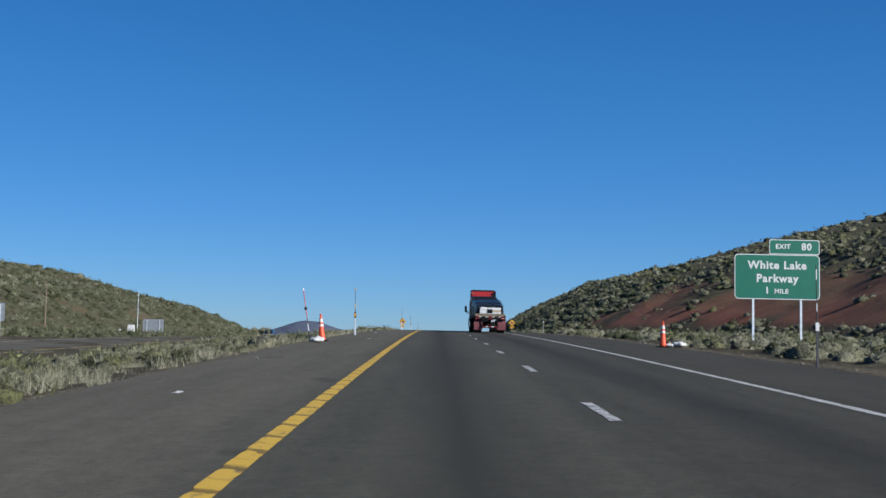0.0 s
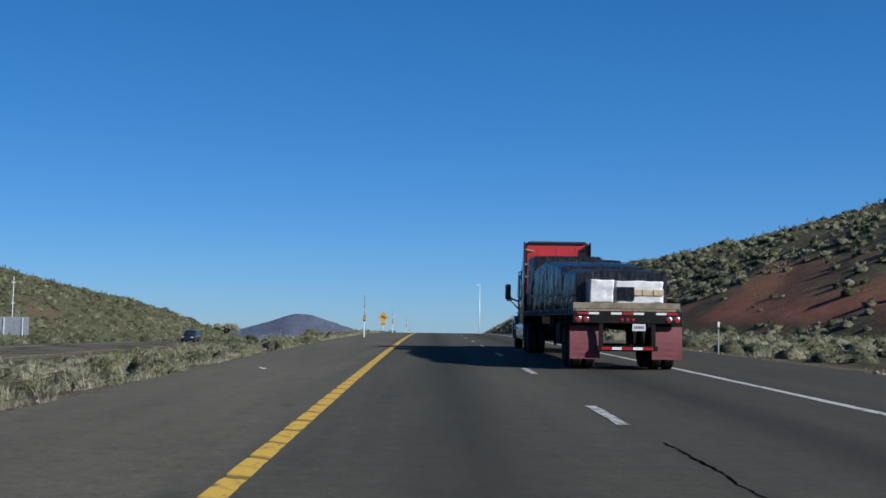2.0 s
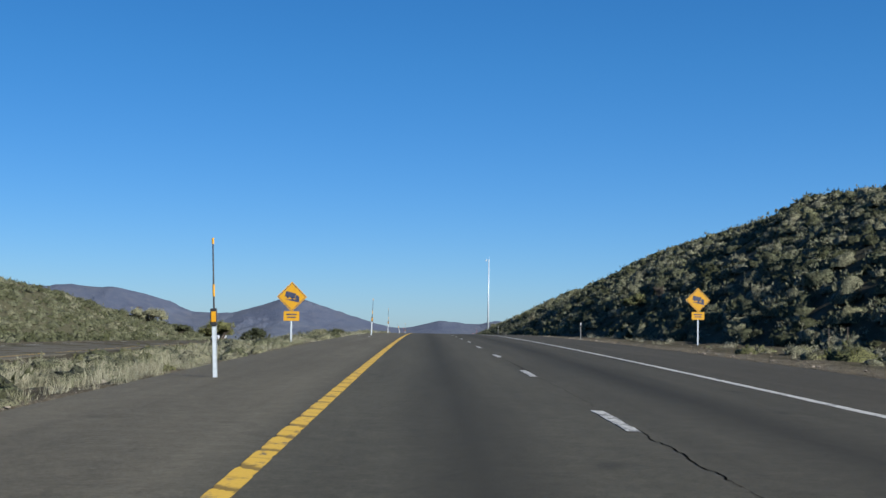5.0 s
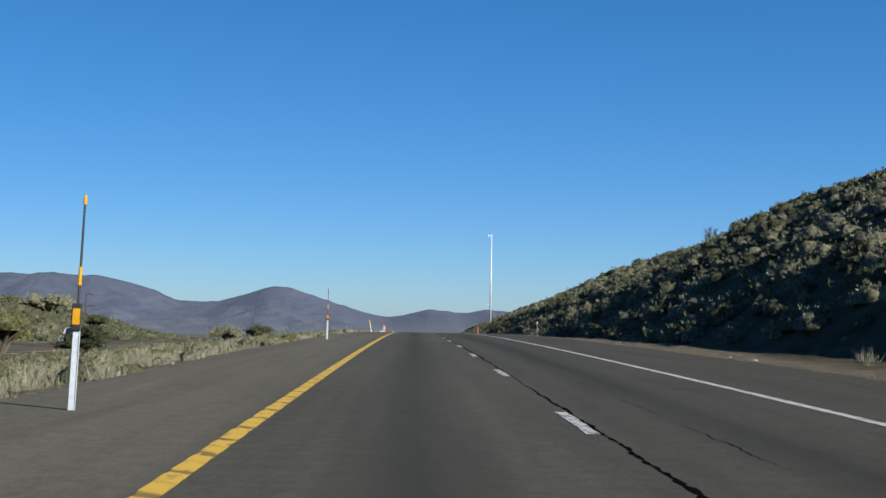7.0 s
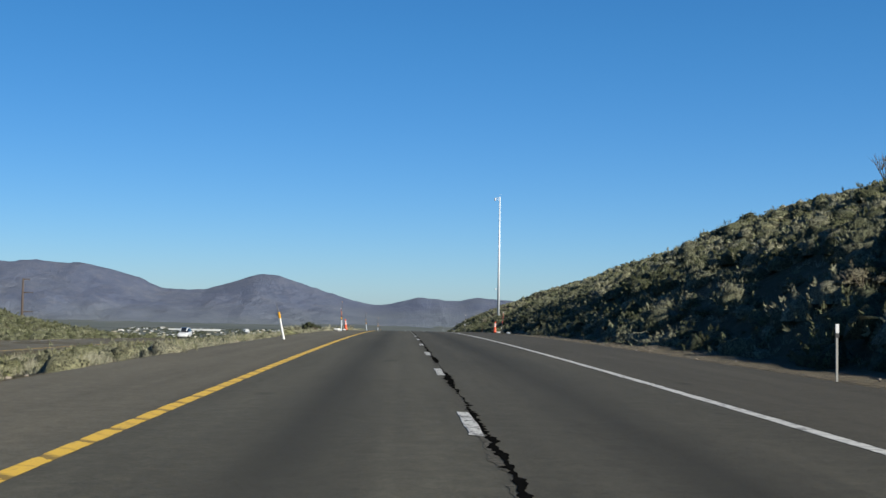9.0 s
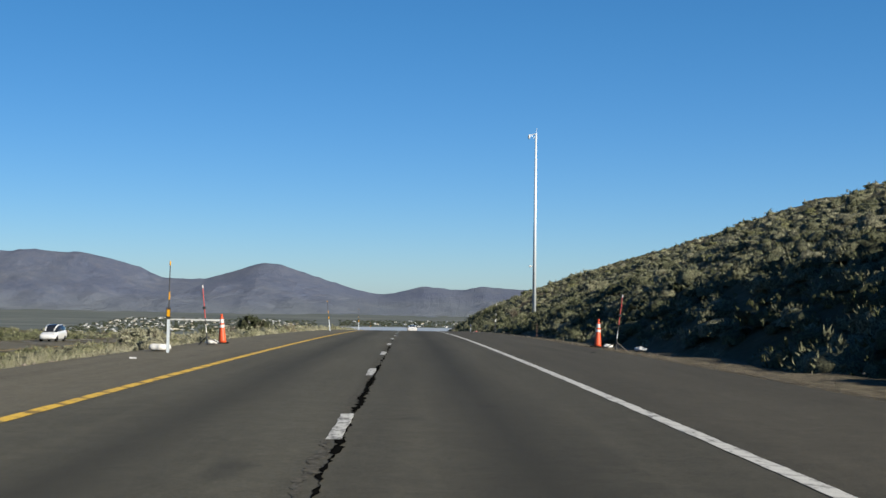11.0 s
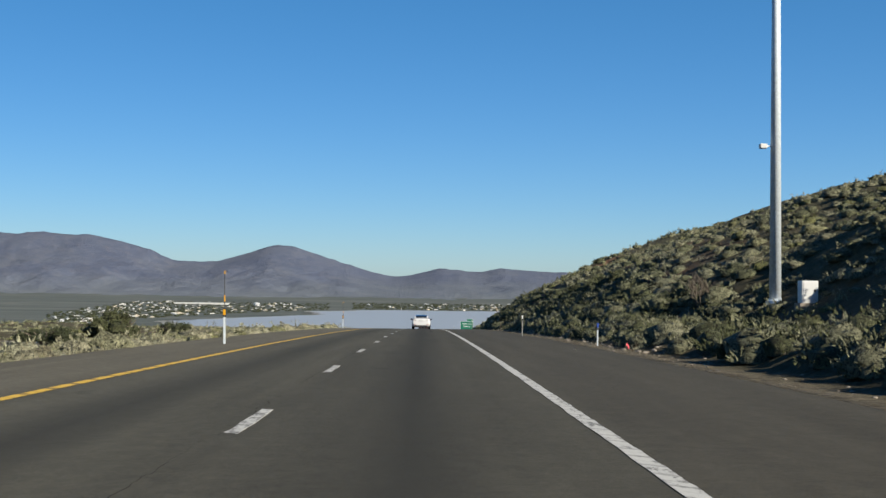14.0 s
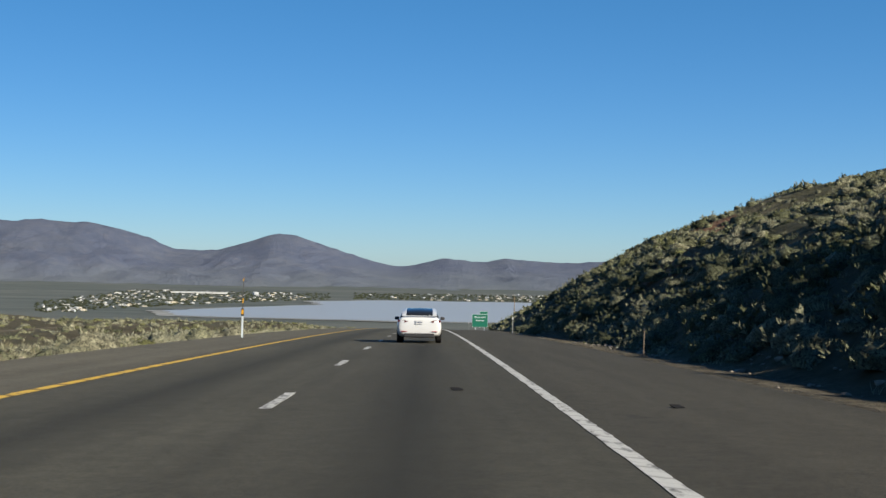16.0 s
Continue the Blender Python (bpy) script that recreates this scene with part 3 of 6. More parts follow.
# ---- brush ----
def bush_shape(seed, leaves, size=(0.5, 0.5, 0.36), leaf=0.055, ring=10, rows=5, dense=0.82):
    """A lumpy mound of dense twigs with sprigs of small leaves standing out of it."""
    r = np.random.RandomState(seed)
    size = np.array(size)

    def lumps(d):
        k = 1 + 0.26 * wob(d[:, 0] * 2, d[:, 1] * 2 + d[:, 2], 1.5, seed + 60) + 0.20 * wob(d[:, 0] * 2 + 5, d[:, 1] + d[:, 2] * 2, 0.75, seed + 61)
        full = (np.abs(d) ** 3).sum(1) ** (-1 / 3)
        return np.clip(k, 0.55, 1.4) * full

    sprigs = max(4, leaves // 7)
    s = r.normal(size=(sprigs, 3))
    s[:, 2] = np.abs(s[:, 2]) * 0.95 + 0.03
    s /= np.linalg.norm(s, axis=1)[:, None]
    base = s * (lumps(s) * r.uniform(0.62, 1.0, sprigs))[:, None] * size
    pick = np.arange(leaves) % sprigs
    out = s[pick] * 0.75 + np.array([0, 0, 0.42]) + r.normal(size=(leaves, 3)) * 0.40
    out /= np.linalg.norm(out, axis=1)[:, None]
    ln = leaf * r.uniform(1.1, 2.3, leaves)[:, None]
    c = base[pick] + r.normal(size=(leaves, 3)) * leaf * 0.75
    side = np.cross(out, r.normal(size=(leaves, 3)))
    side /= np.linalg.norm(side, axis=1)[:, None]
    wd = ln * r.uniform(0.20, 0.34, leaves)[:, None]
    v = np.stack([c - side * wd, c + side * wd, c + out * ln * 1.4], 1).reshape(-1, 3)
    f = np.arange(leaves * 3).reshape(-1, 3)
    e, t = np.meshgrid(np.linspace(-0.15, 1.15, rows), np.arange(ring) * 2 * math.pi / ring, indexing="ij")
    e, t = e.ravel(), t.ravel() + r.uniform(0, 0.3, ring * rows)
    d = np.stack([np.cos(e) * np.cos(t), np.cos(e) * np.sin(t), np.sin(e)], 1)
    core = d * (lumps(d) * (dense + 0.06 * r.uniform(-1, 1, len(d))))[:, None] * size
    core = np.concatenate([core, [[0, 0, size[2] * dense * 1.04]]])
    cf = []
    for p in range(rows - 1):
        for k in range(ring):
            a, b = p * ring + k, p * ring + (k + 1) % ring
            cf += [(a, b, b + ring), (a, b + ring, a + ring)]
    cf += [((rows - 1) * ring + k, (rows - 1) * ring + (k + 1) % ring, rows * ring) for k in range(ring)]
    return np.concatenate([v, core]), np.concatenate([f, np.array(cf) + len(v)]), len(v)


def scatter(name, shapes, places, mat, label, category, tall=1.0):
    """One mesh of many bushes: places are rows of x, y, z, size, turn, tone."""
    V, F, T, B, n = [], [], [], [], 0
    for k, (x, y, z, s, a, t) in enumerate(places):
        v, f, bare = shapes[k % len(shapes)]
        c, si = math.cos(a) * s, math.sin(a) * s
        V.append(np.stack([x + v[:, 0] * c - v[:, 1] * si, y + v[:, 0] * si + v[:, 1] * c, z + v[:, 2] * s * tall], 1))
        F.append(f + n)
        T.append(np.full(len(v), t))
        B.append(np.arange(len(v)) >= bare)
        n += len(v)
    me = mesh_np(name, np.concatenate(V), np.concatenate(F), mat, {"tone": np.concatenate(T), "shaded_core": np.concatenate(B)}, True)
    return tagged(new(name, me), label, category, kind="stuff")


def sow(n, x0, x1, y0, y1, keep, size, clump=9.0, seed=0, tones=(0.0, 0.75), even=0.62):
    """Places for n tries of a plant, thinned by keep, by clumps and by bare red or gravel ground."""
    r = np.random.RandomState(100 + seed)
    x, y = r.uniform(x0, x1, n), r.uniform(y0, y1, n)
    ok = keep(x, y) * np.clip(even + 0.5 * wob(x, y, clump, 70 + seed), 0.06, 1) > r.uniform(0, 1, n)
    x, y = x[ok], y[ok]
    z, red, green, gravel = land(x, y)
    ok2 = (gravel < np.where(x < 0, 0.85, 0.25)) & (red * 0.93 < r.uniform(0, 1, len(x)))
    x, y, z = x[ok2], y[ok2], z[ok2]
    s = (size[0] + (size[1] - size[0]) * r.uniform(0, 1, len(x)) ** 1.6) * (1 + 0.25 * wob(x, y, 5, 80 + seed))
    t = np.clip(r.uniform(tones[0], tones[1], len(x)) + 0.12 * wob(x, y, 12, 90 + seed), 0, 1)
    return np.stack([x, y, z - 0.05, s, r.uniform(0, 6.28, len(x)), t], 1)


NEAR = [bush_shape(k, 165, leaf=0.030, ring=8, rows=3, dense=0.72) for k in range(8)]
MID = [bush_shape(20 + k, 40, leaf=0.060, ring=6, rows=3, dense=0.74) for k in range(8)]
FAR = [bush_shape(40 + k, 12, leaf=0.11, ring=6, rows=3, dense=0.84) for k in range(8)]
one = lambda x, y: np.ones_like(x)
SLOPE = [bush_shape(60 + k, 82, leaf=0.039, ring=7, rows=3, dense=0.73) for k in range(8)]
# cut slope and hill on the right: tall brush on the bank, finer brush above it
on_bank = lambda lo, hi: lambda x, y: ((x - toe(y) > lo) & (x - toe(y) < hi)) * 1.0
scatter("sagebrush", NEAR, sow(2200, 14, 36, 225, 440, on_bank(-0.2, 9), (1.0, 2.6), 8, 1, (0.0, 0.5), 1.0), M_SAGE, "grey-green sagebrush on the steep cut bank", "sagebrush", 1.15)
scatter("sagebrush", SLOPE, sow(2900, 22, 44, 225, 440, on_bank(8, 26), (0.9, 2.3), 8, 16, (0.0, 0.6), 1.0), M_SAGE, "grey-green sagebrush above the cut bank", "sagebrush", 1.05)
# leaf tones carry light: darkened on the shaded bank, lightened on the sunny slope
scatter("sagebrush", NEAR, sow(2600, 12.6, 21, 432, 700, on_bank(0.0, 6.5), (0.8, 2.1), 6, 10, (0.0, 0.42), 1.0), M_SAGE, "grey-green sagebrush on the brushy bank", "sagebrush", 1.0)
scatter("sagebrush", SLOPE, sow(4000, 19, 38, 432, 720, on_bank(5.5, 24), (0.65, 1.75), 9, 17, (0.15, 0.68), 1.05), M_SAGE, "low silvery sagebrush on the brushy slope, lightened as if in sun", "sagebrush", 0.85)
scatter("sagebrush", MID, sow(3400, 36, 80, 130, 440, lambda x, y: (x - toe(y) > 1) * 1.0, (0.8, 2.2), 10, 2, (0.0, 0.8), 0.95), M_SAGE, "grey-green sagebrush over the hillside", "sagebrush")
scatter("sagebrush", MID, sow(3500, 34, 78, 430, 880, one, (0.5, 1.5), 10, 12, (0.1, 0.9), 0.8), M_SAGE, "low grey-green sagebrush over the hillside", "sagebrush", 0.85)
scatter("sagebrush", FAR, sow(2400, 74, 145, 130, 800, lambda x, y: (x - toe(y) > 1) * 1.0, (1.2, 2.6), 14, 3, (0.0, 0.8), 0.85), M_SAGE, "distant grey-green sagebrush on the upper hill", "sagebrush", 0.9)
scatter("sagebrush", MID, sow(2500, 14, 60, 690, 1000, lambda x, y: (x - toe(y) > 0.5) * 1.0, (0.8, 2.2), 10, 4, (0.0, 0.8), 0.8), M_SAGE, "grey-green sagebrush on the far cut slope", "sagebrush")
# flat brush on the right before the cut
scatter("sagebrush", SLOPE, sow(2000, 12.8, 44, 40, 240, lambda x, y: (x - toe(y) < 3) * (0.6 + 0.4 * sstep(12.8, 14, x)), (0.9, 2.0), 7, 5, (0.05, 0.9), 0.75), M_SAGE, "grey-green sagebrush on the flat roadside", "sagebrush", 0.95)
# median on the left
scatter("sagebrush", NEAR, sow(600, -10.5, -4.0, 8, 300, one, (0.5, 1.6), 6, 6, (0.05, 0.70), 0.8), M_SAGE, "green-grey sagebrush along the median edge", "sagebrush", 1.0)
scatter("sagebrush", NEAR, sow(700, -10.5, -4.0, 300, 640, one, (0.5, 1.5), 6, 19, (0.30, 0.90), 0.8), M_SAGE, "silver-grey sagebrush along the median edge", "sagebrush", 1.0)
scatter("sagebrush", SLOPE, sow(1600, -21, -10, 8, 640, one, (0.6, 1.8), 6, 18, (0.10, 0.75), 0.8), M_SAGE, "grey-green sagebrush in the median", "sagebrush", 1.0)
scatter("rabbitbrush", NEAR, sow(300, -9, -4.2, 470, 650, one, (0.9, 2.0), 6, 15, (0.78, 0.92), 0.95), M_SAGE, "pale dry brush along the median edge", "brush", 1.05)
scatter("sagebrush", MID, sow(5000, -84, -44, 150, 600, one, (1.1, 2.7), 12, 7, (0.0, 0.36), 1.0), M_SAGE, "grey-green sagebrush over the low hill", "sagebrush")
scatter("sagebrush", FAR, sow(4200, -135, -82, 180, 600, one, (1.3, 2.9), 12, 13, (0.0, 0.40), 0.95), M_SAGE, "grey-green sagebrush over the upper part of the low hill", "sagebrush")
scatter("sagebrush", FAR, sow(2600, -240, -100, 420, 900, one, (1.4, 3.0), 16, 8, (0.0, 0.7), 0.75), M_SAGE, "distant grey-green sagebrush", "sagebrush")
scatter("sagebrush", FAR, sow(4200, -150, -5, 620, 1100, one, (0.8, 1.8), 12, 9, (0.15, 0.85)), M_SAGE, "low grey-green sagebrush on the falling ground", "sagebrush", 0.85)

# ---- materials of the things ----
M_STEEL = plain("galvanised_steel", (0.50, 0.55, 0.59), 0.45, 0.15, 0.16, 9)
M_BLACK = plain("black_plastic", (0.02, 0.02, 0.021), 0.5, vary=0.3, scale=12)
M_RUBBER = plain("tyre_rubber", (0.010, 0.0096, 0.0096), 0.9, vary=0.25, scale=9, bump=0.2, Specular_IOR_Level=0.15)
M_RIM = plain("alloy_rim", (0.27, 0.276, 0.288), 0.35, 0.85, 0.15, 10)
M_WPAINT = plain("white_car_paint", (0.48, 0.486, 0.492), 0.28, vary=0.03, scale=2, Coat_Weight=0.6)
M_KPAINT = plain("black_car_paint", (0.012, 0.012, 0.015), 0.25, vary=0.2, scale=2, Coat_Weight=0.6)
M_RPAINT = plain("red_car_paint", (0.27, 0.012, 0.012), 0.28, vary=0.1, scale=2, Coat_Weight=0.6)
M_CAB = plain("red_truck_paint", (0.312, 0.0132, 0.0144), 0.30, vary=0.10, scale=1.5, Coat_Weight=0.5)
# the cab's red darkened to maroon: shade of its unlit side in the paint
M_CAB_SHADE = plain("shade_dark_red_truck_paint", (0.078, 0.0066, 0.012), 0.26, vary=0.12, scale=1.5, Coat_Weight=0.5)
M_GLASS = plain("dark_tinted_glass", (0.012, 0.014, 0.018), 0.06, vary=0.1, scale=2, Specular_IOR_Level=0.35)
M_TAIL = plain("red_tail_lamp_lens", (0.252, 0.0072, 0.0084), 0.18, vary=0.15, scale=20, Coat_Weight=0.5)
M_SMOKED = plain("smoked_red_lamp_lens", (0.075, 0.008, 0.010), 0.18, vary=0.25, scale=20, Coat_Weight=0.5)
M_LENSC = plain("clear_lamp_lens", (0.45, 0.432, 0.42), 0.15, vary=0.1, scale=20)
M_PLATE = plain("plate_white", (0.432, 0.438, 0.444), 0.5, vary=0.05, scale=30)
M_INK = plain("dark_ink", (0.03, 0.04, 0.08), 0.6)
M_CHASSIS = plain("chassis_black_steel", (0.006, 0.006, 0.006), 0.8, 0.0, 0.4, 8, Specular_IOR_Level=0.15)
M_FLAP = plain("maroon_mud_flap", (0.114, 0.027, 0.033), 0.7, vary=0.18, scale=3)
M_DECK = plain("weathered_deck_wood", (0.144, 0.12, 0.084), 0.85, vary=0.35, scale=5, bump=0.3)
M_ALU = plain("dull_aluminium", (0.252, 0.258, 0.27), 0.5, 0.6, 0.2, 6)
M_WRAP = plain("white_plastic_wrap", (0.468, 0.474, 0.48), 0.35, vary=0.08, scale=4, bump=0.4)
M_LUMBER = plain("lumber_ends", (0.33, 0.264, 0.168), 0.8, vary=0.2, scale=12)
M_GREEN = plain("highway_sign_green", (0.0024, 0.099, 0.063), 0.45, vary=0.10, scale=1.5)
M_SIGNW = plain("sign_white_sheeting", (0.492, 0.504, 0.504), 0.45, vary=0.04, scale=5)
M_SIGNB = plain("sign_back_aluminium", (0.24, 0.258, 0.276), 0.55, 0.4, 0.15, 3)
M_SIGNY = plain("sign_yellow_sheeting", (0.48, 0.252, 0.0072), 0.45, vary=0.06, scale=5)
M_REFY = plain("amber_reflector", (0.51, 0.252, 0.006), 0.3, vary=0.1, scale=10)
M_ORANGE = plain("orange_cone_plastic", (0.51, 0.063, 0.015), 0.5, vary=0.10, scale=6)
M_WBAND = plain("white_reflective_band", (0.51, 0.51, 0.504), 0.35, vary=0.05, scale=10)
M_RODRED = plain("faded_red_rod", (0.372, 0.054, 0.048), 0.55, vary=0.2, scale=9)
M_BAG = plain("white_sandbag_cloth", (0.444, 0.444, 0.432), 0.85, vary=0.12, scale=9, bump=0.5)
M_WOOD = plain("weathered_pole_wood", (0.15, 0.114, 0.078), 0.85, vary=0.3, scale=4, bump=0.3)
M_CABINET = plain("white_cabinet_paint", (0.48, 0.486, 0.48), 0.5, vary=0.05, scale=3)
M_ROCK = plain("pale_rock", (0.198, 0.168, 0.135), 0.9, vary=0.35, scale=4, bump=0.5)
M_BLUE = plain("blue_marker", (0.018, 0.054, 0.252), 0.5)


def tarp_mat():
    m = Mat("black_lumber_tarp", (0.02, 0.022, 0.028), 0.34, Specular_IOR_Level=0.42)
    n, w = m.noise(3.0, 5.0, 0.6, (1, 1, 0.35)), m.noise(9.0, 4.0, 0.6, (1, 1, 0.3))
    m.color(m.ramp(n, [(0.3, (0.003, 0.0034, 0.005)), (0.7, (0.009, 0.010, 0.015))]))
    m.roughness(m.ramp(w, [(0.3, (0.16, 0.16, 0.16)), (0.7, (0.42, 0.42, 0.42))]))
    return m.bump(m.mix(0.5, n, w), 0.7, 0.09).m


M_TARP = tarp_mat()
# trailer rail darkened for its shaded side; marker posts are this dark themselves
M_RAIL = plain("shaded_rail_dark_post", (0.045, 0.0468, 0.051), 0.55, 0.3, 0.4, 5)
M_CHROME = plain("chrome_ring", (0.45, 0.45, 0.456), 0.2, 0.9, 0.05, 8)


def lettering(text, size, mat, parent, x, y, z, align="CENTER"):
    """Raised sign letters, standing upright and facing -y."""
    cu = bpy.data.curves.new("lettering", "FONT")
    cu.body, cu.size, cu.extrude, cu.align_x, cu.resolution_u, cu.offset = text, size, 0.004, align, 3, size * 0.03
    cu.space_character = 1.13
    tmp = bpy.data.objects.new("lettering", cu)
    scene.collection.objects.link(tmp)
    me = bpy.data.meshes.new_from_object(tmp.evaluated_get(bpy.context.evaluated_depsgraph_get()))
    bpy.data.objects.remove(tmp)
    me.materials.clear()
    me.materials.append(mat)
    ob = new("lettering", me)
    ob.parent = parent
    ob.matrix_world = parent.matrix_world @ pose(x, y, z, 90)
    return ob


def rrect(w, h, r, n=5):
    """A rounded rectangle round the origin, in x, z."""
    pts = []
    for cx, cz, a0 in ((w / 2 - r, h / 2 - r, 0), (-w / 2 + r, h / 2 - r, 90), (-w / 2 + r, -h / 2 + r, 180), (w / 2 - r, -h / 2 + r, 270)):
        for k in range(n + 1):
            a = radians(a0 + 90 * k / n)
            pts.append((cx + r * math.cos(a), cz + r * math.sin(a)))
    return pts


def plate(name, w, h, r, thick, mat, parent, at, label="", sides=None):
    bm = bmesh.new()
    pts = sides or rrect(w, h, r)
    prism(bm, [(x + at[0], z + at[2]) for x, z in pts], at[1], at[1] + thick)
    return part(name, bm, mat, parent, label)


# ---- road vehicles ----
def wheel(parent, x, y, r, w, side, hub=0.62, name="wheel"):
    """Tyre with tread shoulder, and a rim with spokes as its part."""
    bm = bmesh.new()
    lathe(bm, [(r * hub, -w / 2), (r * 0.93, -w / 2), (r, -w * 0.34), (r, w * 0.34), (r * 0.93, w / 2), (r * hub, w / 2)], 28, "X", (x, y, r))
    t = part(name, bm, M_RUBBER, parent)
    bm = bmesh.new()
    lathe(bm, [(0.02, -w * 0.25), (r * hub, -w * 0.25), (r * hub, w * 0.42), (r * hub * 0.93, w * 0.44), (r * hub * 0.9, w * 0.30), (r * 0.20, w * 0.24), (r * 0.17, w * 0.40), (0.02, w * 0.42)], 24, "X", (0, 0, 0))
    for k in range(10):
        a = 2 * math.pi * k / 10
        c, s = math.cos(a), math.sin(a)
        tube(bm, (w * 0.32, r * 0.2 * c, r * 0.2 * s), (w * 0.36, r * hub * 0.9 * c, r * hub * 0.9 * s), r * 0.05, r * 0.07, 6)
    if side < 0:
        bmesh.ops.scale(bm, vec=(-1, 1, 1), verts=bm.verts)
    bmesh.ops.translate(bm, vec=(x, y, r), verts=bm.verts)
    part("rim", bm, M_RIM, t, "alloy rim")
    return t


def section(y, w_low, w_mid, z_low, z_mid, w_top, z_top, n=5):
    """Half outline of a car body at y, mirrored into a closed ring."""
    half = [(w_low * 0.86, z_low), (w_low, z_low + 0.10), (w_mid * 1.0, z_low + (z_mid - z_low) * 0.55), (w_mid * 0.985, z_mid), (w_top * 1.04, z_mid + (z_top - z_mid) * 0.55), (w_top * 0.94, z_top - 0.012), (w_top * 0.55, z_top), (0.0, z_top + 0.012)]
    right = [(x, y, z) for x, z in half]
    left = [(-x, y, z) for x, z in half[-2::-1]]
    return right + left


def car(at, rz, paint, label, category, kind="sedan", name="car"):
    """A road car, rear at y = 0 and nose forward."""
    root = empty(name, at, rz, math.degrees(math.atan(slope_at(at[1]))) * math.cos(radians(rz)))
    tall = {"sedan": 1.0, "suv": 1.22, "van": 1.42}[kind]
    L = 4.7
    z = lambda v: v if v < 0.45 else 0.45 + (v - 0.45) * tall
    # lower body up to the belt line
    st = [(0.02, 0.70, 0.80, 0.36, 0.72, 0.72, 0.92), (0.10, 0.80, 0.90, 0.26, 0.78, 0.80, 1.10), (0.45, 0.86, 0.925, 0.22, 0.84, 0.80, 1.075), (1.0, 0.88, 0.925, 0.20, 0.85, 0.82, 1.03), (2.2, 0.88, 0.915, 0.19, 0.82, 0.84, 0.97),
          (3.2, 0.88, 0.92, 0.19, 0.78, 0.80, 0.93), (3.9, 0.87, 0.915, 0.20, 0.70, 0.72, 0.82), (4.4, 0.82, 0.86, 0.22, 0.62, 0.62, 0.70), (4.66, 0.66, 0.70, 0.28, 0.52, 0.5, 0.56)]
    bm = bmesh.new()
    loft(bm, [section(y, a, b, c, z(d), e, z(f)) for y, a, b, c, d, e, f in st])
    body = part("body", bm, paint, root)
    sub = body.modifiers.new("round", "SUBSURF")
    sub.levels = sub.render_levels = 2
    for p in body.data.polygons:
        p.use_smooth = True
    # glasshouse: dark glass, then painted roof edges and pillars over it
    cab = [(0.50, 0.74, 1.06, 0.60, 1.10), (1.05, 0.76, 1.02, 0.60, 1.30), (1.75, 0.77, 0.98, 0.585, 1.425), (2.35, 0.77, 0.96, 0.57, 1.44), (2.95, 0.76, 0.95, 0.55, 1.36), (3.65, 0.70, 0.90, 0.50, 0.96)]
    if kind != "sedan":
        cab = [(0.16, 0.80, 1.02, 0.70, 1.06), (0.42, 0.80, 1.0, 0.68, 1.40), (1.2, 0.80, 0.98, 0.66, 1.45), (2.35, 0.79, 0.96, 0.64, 1.44), (2.95, 0.76, 0.95, 0.60, 1.34), (3.65, 0.70, 0.90, 0.50, 0.96)]

    if kind == "sedan":
        cab = [(y, wb * 1.07, zb, wt * 1.13, zt) for y, wb, zb, wt, zt in cab]

    def glass_ring(y, wb, zb, wt, zt, grow=0.0):
        wb, wt, zt = wb + grow, wt + grow, zt + grow
        h = [(wb, zb - 0.12), (wb, zb), (wt + 0.02, zb + (zt - zb) * 0.86), (wt * 0.8, zb + (zt - zb) * 0.97), (0, zt)]
        return [(x, y, z(q)) for x, q in h] + [(-x, y, z(q)) for x, q in h[-2::-1]]

    bm = bmesh.new()
    loft(bm, [glass_ring(*c) for c in cab])
    g = part("glazing", bm, M_GLASS, root, "dark tinted windows and glass roof")
    for p in g.data.polygons:
        p.use_smooth = True
    for sx in (-1, 1):
        bm = bmesh.new()
        for c0, c1 in zip(cab, cab[1:]):
            a, b = glass_ring(*c0, 0.012), glass_ring(*c1, 0.012)
            q = [Vector(a[2]), Vector(a[3]), Vector(b[3]), Vector(b[2])]
            q = [Vector((v.x * sx, v.y, v.z)) for v in q]
            vs = [bm.verts.new(v) for v in q] + [bm.verts.new(v - Vector((sx * 0.03, 0, 0.03))) for v in q]
            for f in ((0, 1, 2, 3), (7, 6, 5, 4), (0, 4, 5, 1), (1, 5, 6, 2), (2, 6, 7, 3), (3, 7, 4, 0)):
                bm.faces.new([vs[k] for k in f])
        part("roof_rail", bm, paint, root)
        # side pillar between the doors
        bm = bmesh.new()
        tube(bm, (sx * 0.79, 2.15, z(0.95)), (sx * 0.62, 2.05, z(1.38)), 0.035, 0.03, 6)
        part("pillar", bm, M_BLACK, root)
        # mirror
        bm = bmesh.new()
        box(bm, sx * 0.98 - 0.09, sx * 0.98 + 0.09, 3.02, 3.16, z(0.93), z(1.07), 0.03, 2)
        box(bm, sx * 0.88 - 0.05, sx * 0.88 + 0.05, 3.06, 3.12, z(0.93), z(0.97))
        part("mirror", bm, M_BLACK, root, "black door mirror")
        # tail lamp wrapping the corner, and head lamp
        bm = bmesh.new()
        pts = [(sx * 0.46, 0.875), (sx * 0.56, 0.84), (sx * 0.80, 0.82), (sx * 0.885, 0.87), (sx * 0.86, 0.94), (sx * 0.58, 0.925)]
        loft(bm, [[(x, 0.015 + 0.30 * max(0, abs(x) - 0.55) ** 1.1, z(q)) for x, q in pts], [(x, 0.32 + 0.1 * abs(x), z(q)) for x, q in pts]])
        part("tail_lamp", bm, M_SMOKED if kind == "sedan" else M_TAIL, root, "dark red tail lamp")
        bm = bmesh.new()
